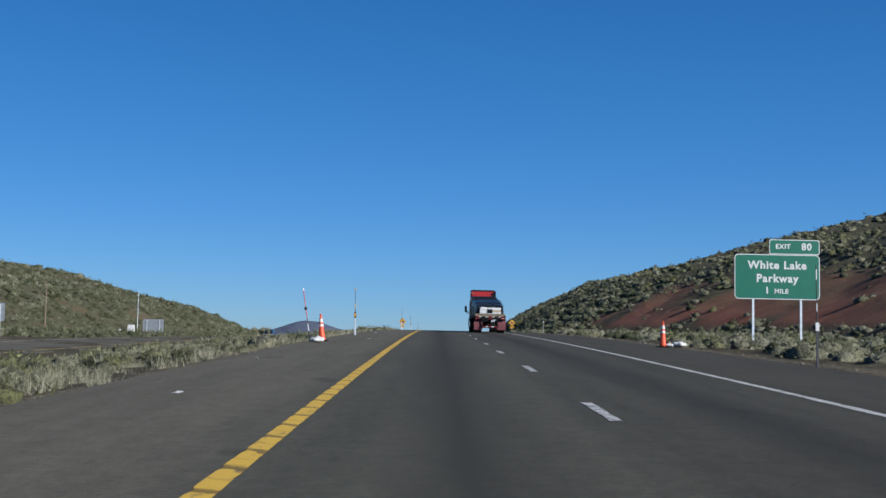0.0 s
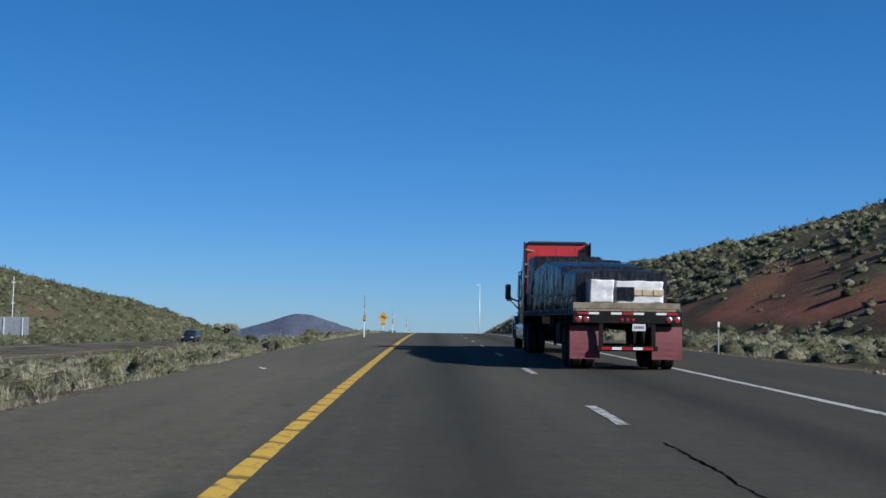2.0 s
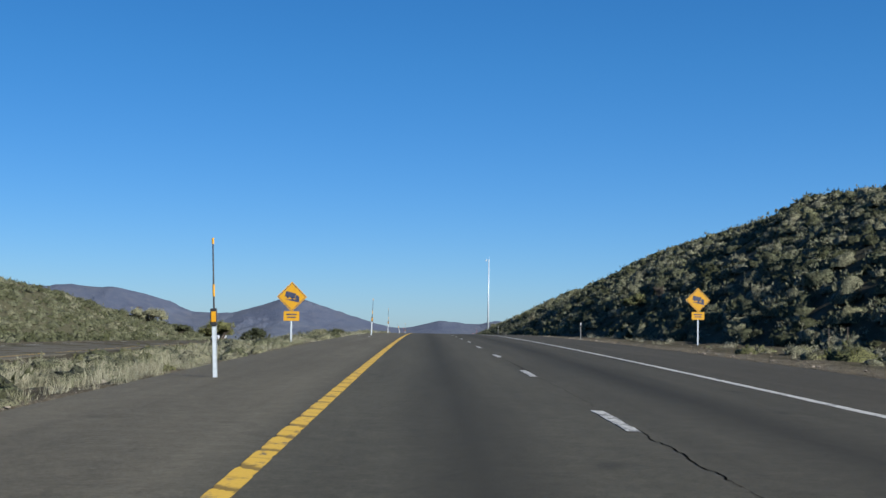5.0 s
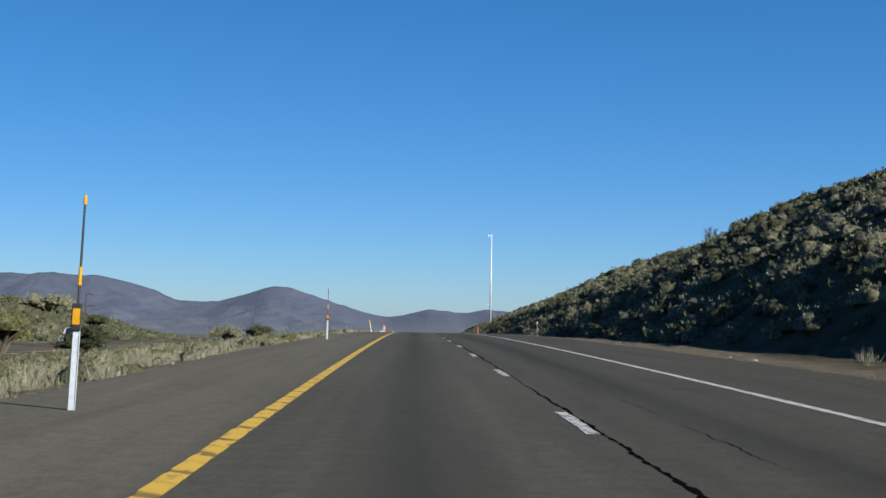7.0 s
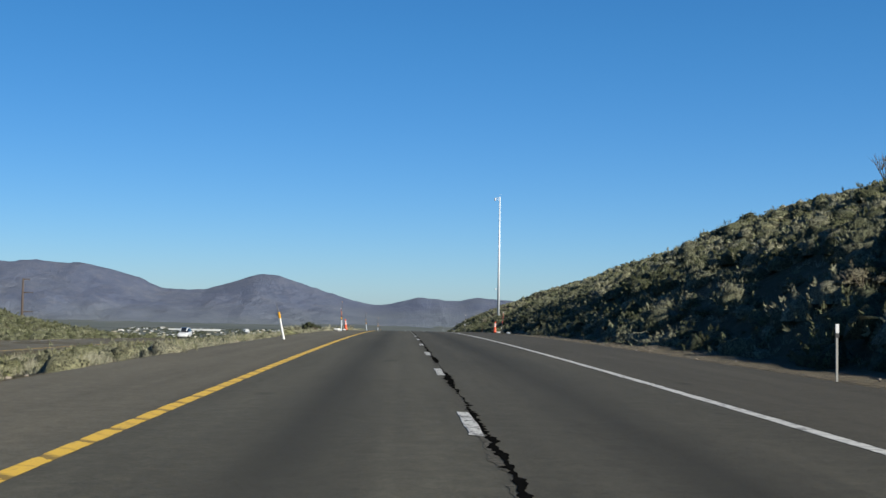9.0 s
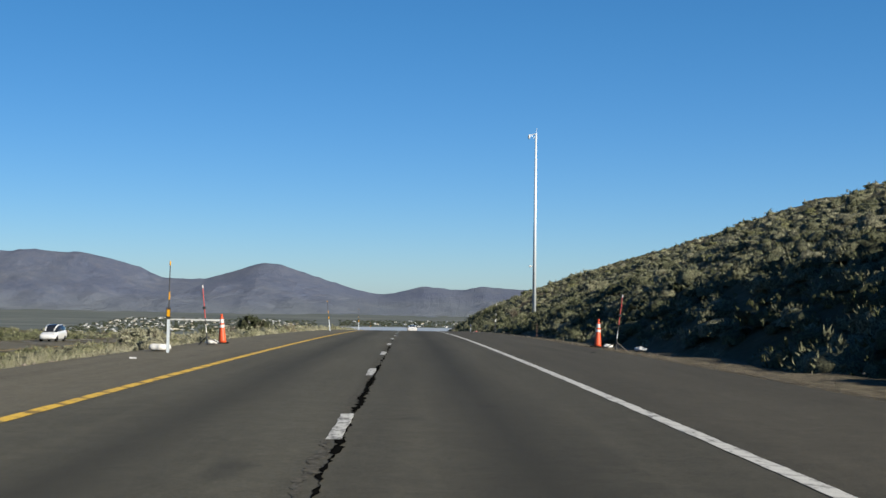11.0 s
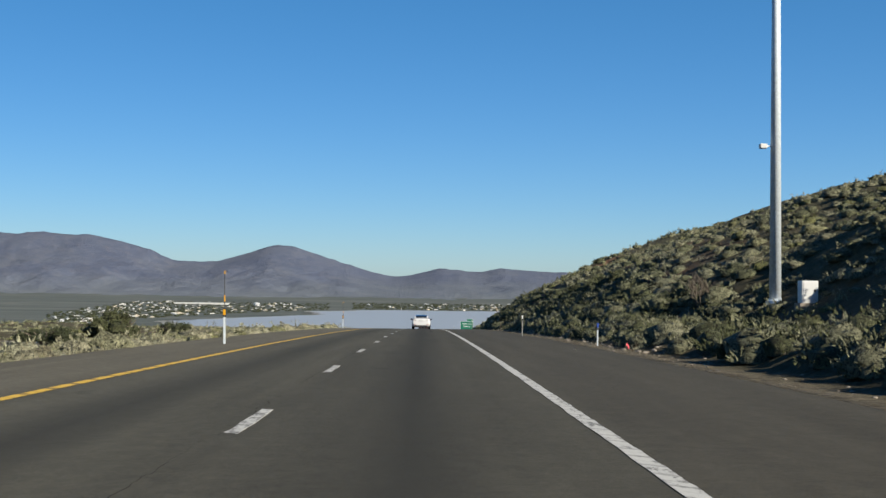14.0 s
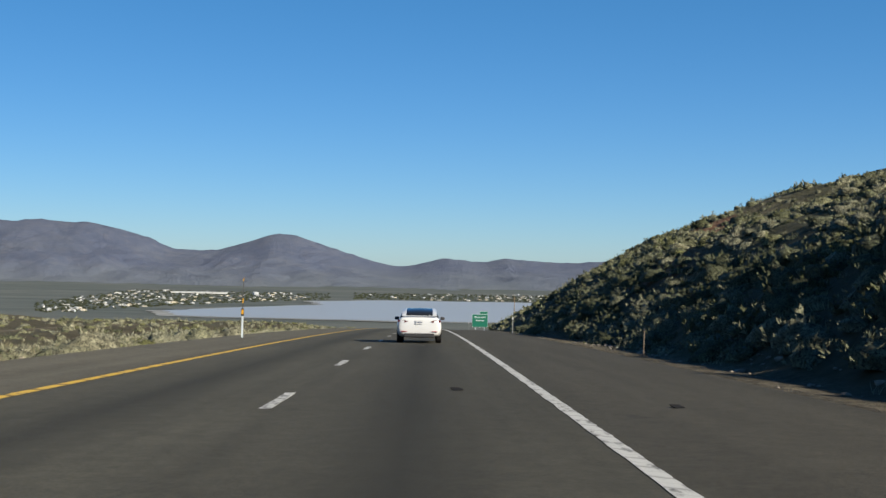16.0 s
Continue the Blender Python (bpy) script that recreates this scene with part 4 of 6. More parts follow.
        box(bm, sx * 0.62 - 0.16, sx * 0.62 + 0.16, 4.28, 4.50, z(0.60), z(0.69), 0.03, 2)
        part("head_lamp", bm, M_LENSC, root)
        # rear reflector strip low in the bumper
        bm = bmesh.new()
        box(bm, sx * 0.62 - 0.12, sx * 0.62 + 0.12, 0.0, 0.05, 0.46, 0.485, 0.006)
        part("reflector", bm, M_TAIL, root)
        for yy in (0.98, 3.86):
            wheel(root, sx * 0.80, yy, 0.335, 0.235, sx)
    # rear details
    bm = bmesh.new()
    box(bm, -0.62, 0.62, 0.0, 0.25, 0.24, 0.40, 0.03, 2)
    part("rear_diffuser", bm, M_BLACK, root, "black lower bumper")
    bm = bmesh.new()
    box(bm, -0.72, 0.72, 0.03, 0.10, z(1.095), z(1.118), 0.008)
    part("boot_lip", bm, paint, root)
    pl = plate("number_plate", 0.30, 0.155, 0.01, 0.012, M_PLATE, root, (0, -0.008 if kind == "sedan" else 0.0, z(0.845)))
    bm = bmesh.new()
    for k in range(5):
        box(bm, -0.105 + 0.045 * k, -0.08 + 0.045 * k, -0.012, -0.008, z(0.845) - 0.03, z(0.845) + 0.03)
    part("plate_bars", bm, M_INK, pl)
    return tagged(root, label, category)


# white sedan that leads the way, standing on the downhill stretch
car((5.46, 634.0, zr(634.0)), 0, M_WPAINT, "white electric sedan with dark glass roof on the road", "car")
car((5.7, 735.0, zr(735.0)), 0, M_KPAINT, "dark sport utility car further down the road", "car", "suv")
car((1.9, 830.0, zr(830.0)), 0, M_RPAINT, "red car far down the road", "car", "suv")
car((-31.0, 242.0, zr(242.0) - 1.67), 180, M_KPAINT, "black sport utility car on the opposite carriageway", "car", "suv")
car((-30.5, 377.0, zr(377.0) - 1.67), 180, M_WPAINT, "white sport utility car on the opposite carriageway", "car", "suv")
car((-33.6, 540.0, zr(540.0) - 1.67), 180, M_WPAINT, "white passenger van on the opposite carriageway", "van", "van", "van")


def truck():
    """A tractor with a high-roof sleeper and a flatbed trailer of tarped lumber; the trailer's rear is at y = 0."""
    y0 = 102.35
    root = empty("truck", (6.14, y0, zr(y0 + 10) - 10 * slope_at(y0 + 10)), 0, math.degrees(math.atan(slope_at(y0 + 10))))
    W = 1.295
    # trailer frame: deck, rails, main beams
    bm = bmesh.new()
    for k in range(9):
        a = -W + 0.09 + k * (2 * W - 0.18) / 9
        box(bm, a + 0.004, a + (2 * W - 0.18) / 9 - 0.004, 0.15, 14.4, 1.40, 1.452)
    part("deck", bm, M_DECK, root, "weathered wooden trailer deck")
    for sx in (-1, 1):
        bm = bmesh.new()
        box(bm, sx * (W - 0.045) - 0.045, sx * (W - 0.045) + 0.045, 0.1, 14.4, 1.30, 1.455, 0.008)
        for k in range(24):
            box(bm, sx * (W + 0.02) - 0.02, sx * (W + 0.02) + 0.02, 0.5 + 0.59 * k, 0.62 + 0.59 * k, 1.32, 1.43)
        part("side_rail", bm, M_RAIL, root, "side rail with stake pockets, darkened for shade")
        bm = bmesh.new()
        box(bm, sx * 0.48 - 0.07, sx * 0.48 + 0.07, 0.2, 14.2, 1.28, 1.40)
        box(bm, sx * 0.48 - 0.02, sx * 0.48 + 0.02, 0.2, 12.6, 0.95, 1.28)
        box(bm, sx * 0.48 - 0.07, sx * 0.48 + 0.07, 0.2, 12.6, 0.92, 0.96)
        part("main_beam", bm, M_CHASSIS, root)
        # mud flap and its bracket
        bm = bmesh.new()
        n = 6
        secs = [[(sx * 0.98 - 0.36, 0.32 - 0.05 * math.sin(i / n * 2.2), 1.06 - 0.80 * i / n), (sx * 0.98 + 0.36, 0.32 - 0.07 * math.sin(i / n * 2.6), 1.06 - 0.80 * i / n),
                 (sx * 0.98 + 0.36, 0.335 - 0.07 * math.sin(i / n * 2.6), 1.06 - 0.80 * i / n), (sx * 0.98 - 0.36, 0.335 - 0.05 * math.sin(i / n * 2.2), 1.06 - 0.80 * i / n)] for i in range(n + 1)]
        loft(bm, secs)
        part("mud_flap", bm, M_FLAP, root, "maroon mud flap")
        bm = bmesh.new()
        box(bm, sx * 0.98 - 0.38, sx * 0.98 + 0.38, 0.30, 0.36, 1.05, 1.12)
        part("flap_bracket", bm, M_CHASSIS, root)
        # lamps on the rear beam
        for x in ((1.17, 0.98) if sx > 0 else (-1.17, -0.98)):
            bm = bmesh.new()
            lathe(bm, [(0.03, -0.03), (0.052, -0.026), (0.058, 0.0), (0.058, 0.05)], 18, "Y", (x, 0.06, 1.20))
            lamp = part("tail_lamp", bm, M_TAIL, root, "round red tail lamp")
            bm = bmesh.new()
            lathe(bm, [(0.060, 0.0), (0.064, -0.018), (0.071, -0.015), (0.074, 0.0), (0.074, 0.05), (0.060, 0.05)], 20, "Y", (x, 0.06, 1.20))
            part("ring", bm, M_CHROME, lamp, "chrome ring")
    bm = bmesh.new()
    box(bm, -W, W, 0.06, 0.16, 1.11, 1.40, 0.01)
    box(bm, -0.72, 0.72, 0.06, 0.14, 0.46, 0.58, 0.01)
    for x in (-0.62, 0.62):
        box(bm, x - 0.05, x + 0.05, 0.08, 0.16, 0.55, 1.15)
    part("rear_beam", bm, M_CHASSIS, root, "black rear beam and under-ride guard")
    for x0, x1, zz, h in ((-1.2, 1.2, 1.345, 0.026), (-0.62, 0.62, 0.52, 0.03)):
        k, n = 0, 9 if x1 > 1 else 5
        for k in range(n):
            a = x0 + (x1 - x0) * k / n
            if n == 9 and k in (2, 6):
                continue
            bm = bmesh.new()
            box(bm, a + 0.01, a + (x1 - x0) / n - 0.01, 0.052, 0.062, zz - h, zz + h)
            part("reflective_tape", bm, M_TAIL if k % 2 == 0 else M_WBAND, root)
    for x in (-0.13, 0.0, 0.13):
        bm = bmesh.new()
        lathe(bm, [(0.02, -0.02), (0.038, -0.015), (0.04, 0.03)], 14, "Y", (x, 0.06, 1.20))
        part("marker_lamp", bm, M_TAIL, root)
    pl = plate("number_plate", 0.31, 0.16, 0.01, 0.01, M_PLATE, root, (0.27, 0.045, 1.02))
    bm = bmesh.new()
    for k in range(6):
        box(bm, 0.155 + 0.04 * k, 0.178 + 0.04 * k, 0.040, 0.045, 0.985, 1.055)
    part("plate_bars", bm, M_INK, pl)
    # wheels
    for yy in (1.15, 2.42):
        for sx in (-1, 1):
            for d in (1.12, 0.80):
                wheel(root, sx * d, yy, 0.51, 0.26, sx, 0.56)
    for yy in (13.2, 14.5):
        for sx in (-1, 1):
            for d in (1.10, 0.78):
                wheel(root, sx * d, yy, 0.51, 0.26, sx, 0.56)
    for sx in (-1, 1):
        wheel(root, sx * 1.04, 20.1, 0.51, 0.29, sx, 0.56)
    for yy in (1.15, 2.42, 13.2, 14.5, 20.1):
        bm = bmesh.new()
        tube(bm, (-1.0, yy, 0.51), (1.0, yy, 0.51), 0.09, n=10)
        part("axle", bm, M_CHASSIS, root)
    for sx in (-1, 1):
        bm = bmesh.new()
        box(bm, sx * 0.43 - 0.05, sx * 0.43 + 0.05, 12.4, 21.4, 0.78, 1.02, 0.01)
        part("frame_rail", bm, M_CHASSIS, root)
        bm = bmesh.new()
        box(bm, sx * 0.95 - 0.30, sx * 0.95 + 0.30, 3.3, 4.3, 0.55, 1.1, 0.03)
        part("tool_box", bm, M_CHASSIS, root)
        bm = bmesh.new()
        box(bm, sx * 0.55 - 0.05, sx * 0.55 + 0.05, 10.2, 10.35, 0.35, 1.3, 0.01)
        part("landing_leg", bm, M_CHASSIS, root)
    # the load: tarped bundles of different height, strapped
    def tarped(name, ya, yb, z1, z2, w, seed, lab):
        """A bundle under a tarp: rounded edges, folds that hang down the sides; z1 rear and z2 front height."""
        r = np.random.RandomState(seed)
        ny, prof = 26, []
        top_w = w - 0.07
        base = [(w, 1.46), (w + 0.02, 1.75), (w, 2.1), (w - 0.01, 2.5), (w - 0.02, 2.9), (top_w + 0.03, 0), (top_w * 0.55, 1), (0, 2)]
        secs = []
        for i in range(ny + 1):
            t = i / ny
            y = ya + (yb - ya) * t
            zt = z1 + (z2 - z1) * t + 0.015 * math.sin(9 * t + seed)
            ring = []
            for sx in (1, -1):
                side = []
                for k in range(7):
                    f = k / 6
                    fold = 0.05 * math.sin(17 * t + 2.2 * f + seed) * (1 - 0.8 * f) + 0.012 * r.uniform(-1, 1)
                    side.append((sx * (w - 0.05 * f + fold), y, 1.46 + (zt - 0.05 - 1.46) * f))
                side.append((sx * (w - 0.12), y, zt + 0.0))
                side.append((sx * w * 0.4, y, zt + 0.02 + 0.012 * r.uniform(-1, 1)))
                ring += side if sx > 0 else side[::-1]
            secs.append(ring)
        bm = bmesh.new()
        loft(bm, secs)
        ob = part(name, bm, M_TARP, root, lab)
        for p in ob.data.polygons:
            p.use_smooth = len(p.vertices) == 4
        for k in range(2):
            yy = ya + (yb - ya) * (k + 0.5) / 2
            zt = z1 + (z2 - z1) * (k + 0.5) / 2
            bm = bmesh.new()
            box(bm, -w - 0.055, -w - 0.045, yy - 0.05, yy + 0.05, 1.35, zt)
            box(bm, w + 0.045, w + 0.055, yy - 0.05, yy + 0.05, 1.35, zt)
            box(bm, -w - 0.05, w + 0.05, yy - 0.05, yy + 0.05, zt + 0.035, zt + 0.042)
            part("strap", bm, M_BLACK, ob)
        for zz in (0.34,):
            for sx in (-1, 1):
                x = sx * (w + 0.045)
                bm = bmesh.new()
                box(bm, x - 0.008, x + 0.008, ya + 0.05, yb - 0.05, 1.46 + (min(z1, z2) - 1.46) * zz, 1.50 + (min(z1, z2) - 1.46) * zz)
                part("tarp_seam", bm, M_BLACK, ob)

    tarped("tarp_cover", 11.6, 13.9, 3.30, 3.38, 1.20, 1, "black tarped lumber bundle behind the cab")
    tarped("tarp_cover", 7.6, 11.3, 2.98, 2.86, 1.20, 2, "black tarped lumber bundle")
    tarped("tarp_cover", 3.9, 7.3, 2.60, 2.92, 1.20, 3, "black tarped lumber bundle")
    tarped("tarp_cover", 1.0, 3.7, 2.36, 2.50, 1.16, 4, "low black tarped bundle at the rear")
    # white-wrapped bundles on timbers at the rear
    bm = bmesh.new()
    box(bm, -1.28, 1.28, 0.22, 0.95, 1.455, 1.60, 0.01)
    part("dunnage", bm, M_DECK, root, "weathered timber dunnage")
    for xa, xb, zt, seed in ((-0.86, -0.29, 2.15, 5), (-0.26, 0.90, 2.12, 6)):
        bm = bmesh.new()
        box(bm, xa, xb, 0.34, 1.3, 1.60, zt)
        bmesh.ops.subdivide_edges(bm, edges=bm.edges[:], cuts=13, use_grid_fill=True)
        for v in bm.verts:
            v.co += 0.030 * noise.noise_vector(Vector((v.co.x * 3.5 + seed, v.co.y * 3, v.co.z * 6))) + 0.012 * noise.noise_vector(v.co * 14)
        wrap = part("plastic_wrap", bm, M_WRAP, root, "lumber wrapped in white plastic")
        for p in wrap.data.polygons:
            p.use_smooth = True
    for xa in (0.14, 0.40, 0.66):
        bm = bmesh.new()
        box(bm, xa, xa + 0.24, 0.31, 0.36, 1.78, 1.92, 0.005)
        part("lumber_end", bm, M_LUMBER, root, "pale lumber ends")
    bm = bmesh.new()
    box(bm, -0.22, 0.20, 0.300, 0.33, 1.66, 1.98)
    part("torn_wrap", bm, M_TARP, root)
    # the tractor: sleeper, roof fairing, doors, bonnet
    def ring(y, w, zb, zt, r=0.16, tw=None):
        tw = tw or w
        p = [(w, zb), (w, zb + (zt - zb) * 0.35), (w, zb + (zt - zb) * 0.7), (tw, zt - r), (tw - r * 0.35, zt - r * 0.3), (tw - r, zt), (0, zt + 0.03)]
        return [(x, y, q) for x, q in p] + [(-x, y, q) for x, q in p[-2::-1]]

    bm = bmesh.new()
    loft(bm, [ring(15.35, 1.20, 1.0, 4.02, 0.10), ring(15.5, 1.21, 1.0, 4.03, 0.2), ring(16.4, 1.21, 0.95, 3.96, 0.3, 1.16), ring(17.2, 1.21, 0.95, 3.72, 0.35, 1.10), ring(17.8, 1.20, 0.95, 3.38, 0.36, 1.04),
              ring(18.3, 1.18, 0.95, 2.98, 0.3, 1.0), ring(18.9, 1.14, 0.95, 2.40, 0.25, 0.98), ring(19.2, 1.10, 0.95, 2.02, 0.2, 0.95)])
    cab = part("cab", bm, M_CAB_SHADE, root, "glossy red high-roof sleeper cab, darkened to maroon for shade")
    for p in cab.data.polygons:
        p.use_smooth = len(p.vertices) == 4
    bm = bmesh.new()
    loft(bm, [ring(19.1, 1.02, 0.9, 1.98, 0.2, 0.80), ring(19.8, 0.98, 0.9, 1.90, 0.2, 0.74), ring(20.6, 0.94, 0.9, 1.78, 0.2, 0.68), ring(21.2, 0.88, 0.8, 1.58, 0.2, 0.6), ring(21.45, 0.80, 0.7, 1.30, 0.2, 0.5)])
    bn = part("bonnet", bm, M_CAB_SHADE, root)
    for p in bn.data.polygons:
        p.use_smooth = len(p.vertices) == 4
    # recessed red rear wall with ribs, brackets and dark side extenders
    bm = bmesh.new()
    box(bm, -1.12, 1.12, 15.30, 15.36, 2.0, 3.92, 0.03, 2)
    for x in (-0.7, 0.0, 0.7):
        box(bm, x - 0.02, x + 0.02, 15.285, 15.31, 2.1, 3.85)
    part("rear_wall", bm, M_CAB, root)
    bm = bmesh.new()
    box(bm, -1.16, 1.16, 15.26, 15.38, 1.0, 2.0, 0.02)
    part("rear_wall_base", bm, M_CHASSIS, root)
    for sx in (-1, 1):
        bm = bmesh.new()
        box(bm, sx * 1.215 - 0.012, sx * 1.215 + 0.012, 14.95, 15.42, 1.25, 4.02, 0.008)
        part("side_extender", bm, M_BLACK, root, "black side extender panel")
        for zz in (2.75, 3.2, 3.75):
            bm = bmesh.new()
            tube(bm, (sx * 1.2, 15.05, zz), (sx * 0.85, 15.32, zz - 0.06), 0.03, n=6)
            part("bracket", bm, M_WOOD, root)
        # door glass, sleeper window, seams, grab handle, steps
        bm = bmesh.new()
        prof = [(18.0, 2.02), (18.78, 2.02), (18.62, 2.42), (18.30, 2.86), (18.0, 2.90)]
        loft(bm, [[(sx * 1.16, y, zq) for y, zq in prof], [(sx * 1.224, y, zq - 0.005) for y, zq in prof]])
        part("door_window", bm, M_GLASS, root)
        bm = bmesh.new()
        for y, zq, hy, hz in ((16.65, 2.32, 0.13, 0.34), ):
            box(bm, sx * 1.20 - 0.02, sx * 1.20 + 0.03, y - hy, y + hy, zq - hz, zq + hz, 0.02, 2)
        part("sleeper_window", bm, M_GLASS, root)
        bm = bmesh.new()
        for a, b, c, d in ((16.35, 16.38, 1.85, 2.95), (16.92, 16.95, 1.85, 2.95), (16.35, 16.95, 2.93, 2.96), (16.35, 16.95, 1.85, 1.88), (17.88, 17.91, 1.1, 2.98), (15.5, 19.1, 1.40, 1.44), (15.45, 18.2, 2.98, 3.01)):
            box(bm, sx * 1.21 - 0.012, sx * 1.21 + 0.016, a, b, c, d)
        part("panel_seam", bm, M_BLACK, root)
        bm = bmesh.new()
        box(bm, sx * 1.21 - 0.02, sx * 1.21 + 0.05, 17.95, 18.0, 1.5, 1.95, 0.01)
        part("door_handle", bm, M_BLACK, root)
        bm = bmesh.new()
        box(bm, sx * 1.08 - 0.15, sx * 1.08 + 0.15, 15.3, 18.9, 0.42, 0.98, 0.04, 2)
        part("side_skirt", bm, M_CAB_SHADE, root)
        bm = bmesh.new()
        for zz in (0.48, 0.80):
            box(bm, sx * 1.20 - 0.06, sx * 1.20 + 0.06, 17.9, 18.8, zz, zz + 0.05, 0.01)
        part("step", bm, M_ALU, root, "aluminium cab step")
        # arch over the steer wheel
        bm = bmesh.new()
        n = 12
        inner, outer = [], []
        for k in range(n + 1):
            a = math.pi * (0.02 + 0.96 * k / n)
            inner.append((20.1 + 0.60 * math.cos(a), 0.55 + 0.62 * math.sin(a)))
            outer.append((20.1 + 0.72 * math.cos(a), 0.55 + 0.76 * math.sin(a)))
        pts = inner + outer[::-1]
        loft(bm, [[(sx * 0.82, y, q) for y, q in pts], [(sx * 1.24, y, q) for y, q in pts]])
        part("wheel_arch", bm, M_CAB_SHADE, root)
        # mirrors on two arms
        bm = bmesh.new()
        tube(bm, (sx * 1.12, 18.75, 1.86), (sx * 1.50, 18.95, 2.02), 0.035, n=8)
        arm = part("mirror_arm", bm, M_BLACK, root)
        bm = bmesh.new()
        box(bm, sx * 1.56 - 0.11, sx * 1.56 + 0.11, 18.9, 19.02, 1.95, 2.56, 0.05, 3)
        part("mirror", bm, M_BLACK, root, "tall black door mirror")
        bm = bmesh.new()
        tube(bm, (sx * 1.02, 19.9, 1.55), (sx * 1.42, 19.85, 1.95), 0.03, n=8)
        box(bm, sx * 1.45 - 0.11, sx * 1.45 + 0.11, 19.8, 19.92, 1.90, 2.10, 0.04, 2)
        part("bonnet_mirror", bm, M_BLACK, root)
    bm = bmesh.new()
    prof = [(19.12, 2.06), (18.35, 2.95)]
    loft(bm, [[(-0.95, 19.14, 2.06), (0.95, 19.14, 2.06), (0.95, 19.18, 2.10), (-0.95, 19.18, 2.10)], [(-0.92, 18.36, 2.96), (0.92, 18.36, 2.96), (0.92, 18.40, 3.0), (-0.92, 18.40, 3.0)]])
    part("windscreen", bm, M_GLASS, root)
    bm = bmesh.new()
    box(bm, -1.2, 1.2, 21.2, 21.55, 0.38, 0.80, 0.06, 2)
    part("bumper", bm, M_BLACK, root)
    bm = bmesh.new()
    box(bm, -1.06, 1.06, 15.2, 15.42, 3.98, 4.06, 0.02)
    part("roof_trim", bm, M_BLACK, root)
    # the long trailer: everything ahead of the rear bundle stands further forward
    def stretch(ob):
        for c in ob.children:
            if c.location.length > 1e-5:
                c.location.y += 1.05 * min(max((c.location.y - 3.8) / 6.2, 0), 1)
                continue
            if c.type == "MESH":
                for v in c.data.vertices:
                    v.co.y += 1.05 * min(max((v.co.y - 3.8) / 6.2, 0), 1)
            stretch(c)

    stretch(root)
    return tagged(root, "red semi truck with shade-darkened cab hauling black-tarped lumber on a flatbed", "truck")


truck()


# ---- signs ----
def on_ground(x, y, dz=0.0):
    return (x, y, height(x, y) + dz)


def post(parent, x, y, z0, z1, w=0.09, name="post", mat=None):
    """A rolled steel I-post."""
    bm = bmesh.new()
    box(bm, x - w / 2, x + w / 2, y, y + 0.012, z0, z1)
    box(bm, x - 0.006, x + 0.006, y + 0.012, y + w, z0, z1)
    box(bm, x - w / 2, x + w / 2, y + w, y + w + 0.012, z0, z1)
    return part(name, bm, mat or M_STEEL, parent)


def guide_sign(x0, x1, y, zlow, ztop, tab, lines, label):
    """A green guide sign with its exit tab, white border and letters, on two posts."""
    cx = (x0 + x1) / 2
    g = height(cx, y)
    root = empty("guide_sign", (cx, y, g))
    w, h = x1 - x0, ztop - zlow
    zc = (zlow + ztop) / 2 - g
    face = plate("panel", w, h, 0.22, 0.02, M_SIGNW, root, (0, 0, zc))
    plate("green_face", w - 0.09, h - 0.09, 0.19, 0.006, M_GREEN, face, (0, -0.006, zc))
    tw, th, tx, tz = tab
    t = plate("exit_tab", tw, th, 0.10, 0.02, M_SIGNW, root, (tx, 0, ztop - g + th / 2 + 0.02))
    plate("green_face", tw - 0.08, th - 0.08, 0.08, 0.006, M_GREEN, t, (tx, -0.006, ztop - g + th / 2 + 0.02))
    for text, size, x, z, onto in lines:
        lettering(text, size, M_SIGNW, face if onto else t, x, -0.012, z - g)
    for x in (-w * 0.28, w * 0.28):
        zb = height(cx + x, y) - g - 0.3
        post(root, x, 0.03, zb, zc + h / 2 - 0.1, 0.11)
    for z in (zc - h * 0.28, zc + h * 0.28):
        bm = bmesh.new()
        box(bm, -w * 0.47, w * 0.47, 0.02, 0.03, z - 0.04, z + 0.04)
        part("stiffener", bm, M_STEEL, root)
    return tagged(root, label, "road sign")


guide_sign(17.73, 22.36, 66.0, 4.76, 7.20, (2.73, 0.80, 0.945, 0), [("White Lake", 0.60, 0, 6.42, True), ("Parkway", 0.60, 0, 5.70, True), ("1", 0.50, -0.55, 5.08, True), ("MILE", 0.34, 0.22, 5.09, True),
           ("EXIT", 0.36, 0.32, 7.52, False), ("80", 0.52, 1.60, 7.47, False)], "green exit sign with white lettering on two steel posts")
guide_sign(16.7, 20.5, 879.0, -8.6, -5.5, (1.9, 0.7, 0.9, 0), [("White Lake", 0.5, 0, -6.35, True), ("Parkway", 0.5, 0, -7.15, True)], "green exit sign far down the road")


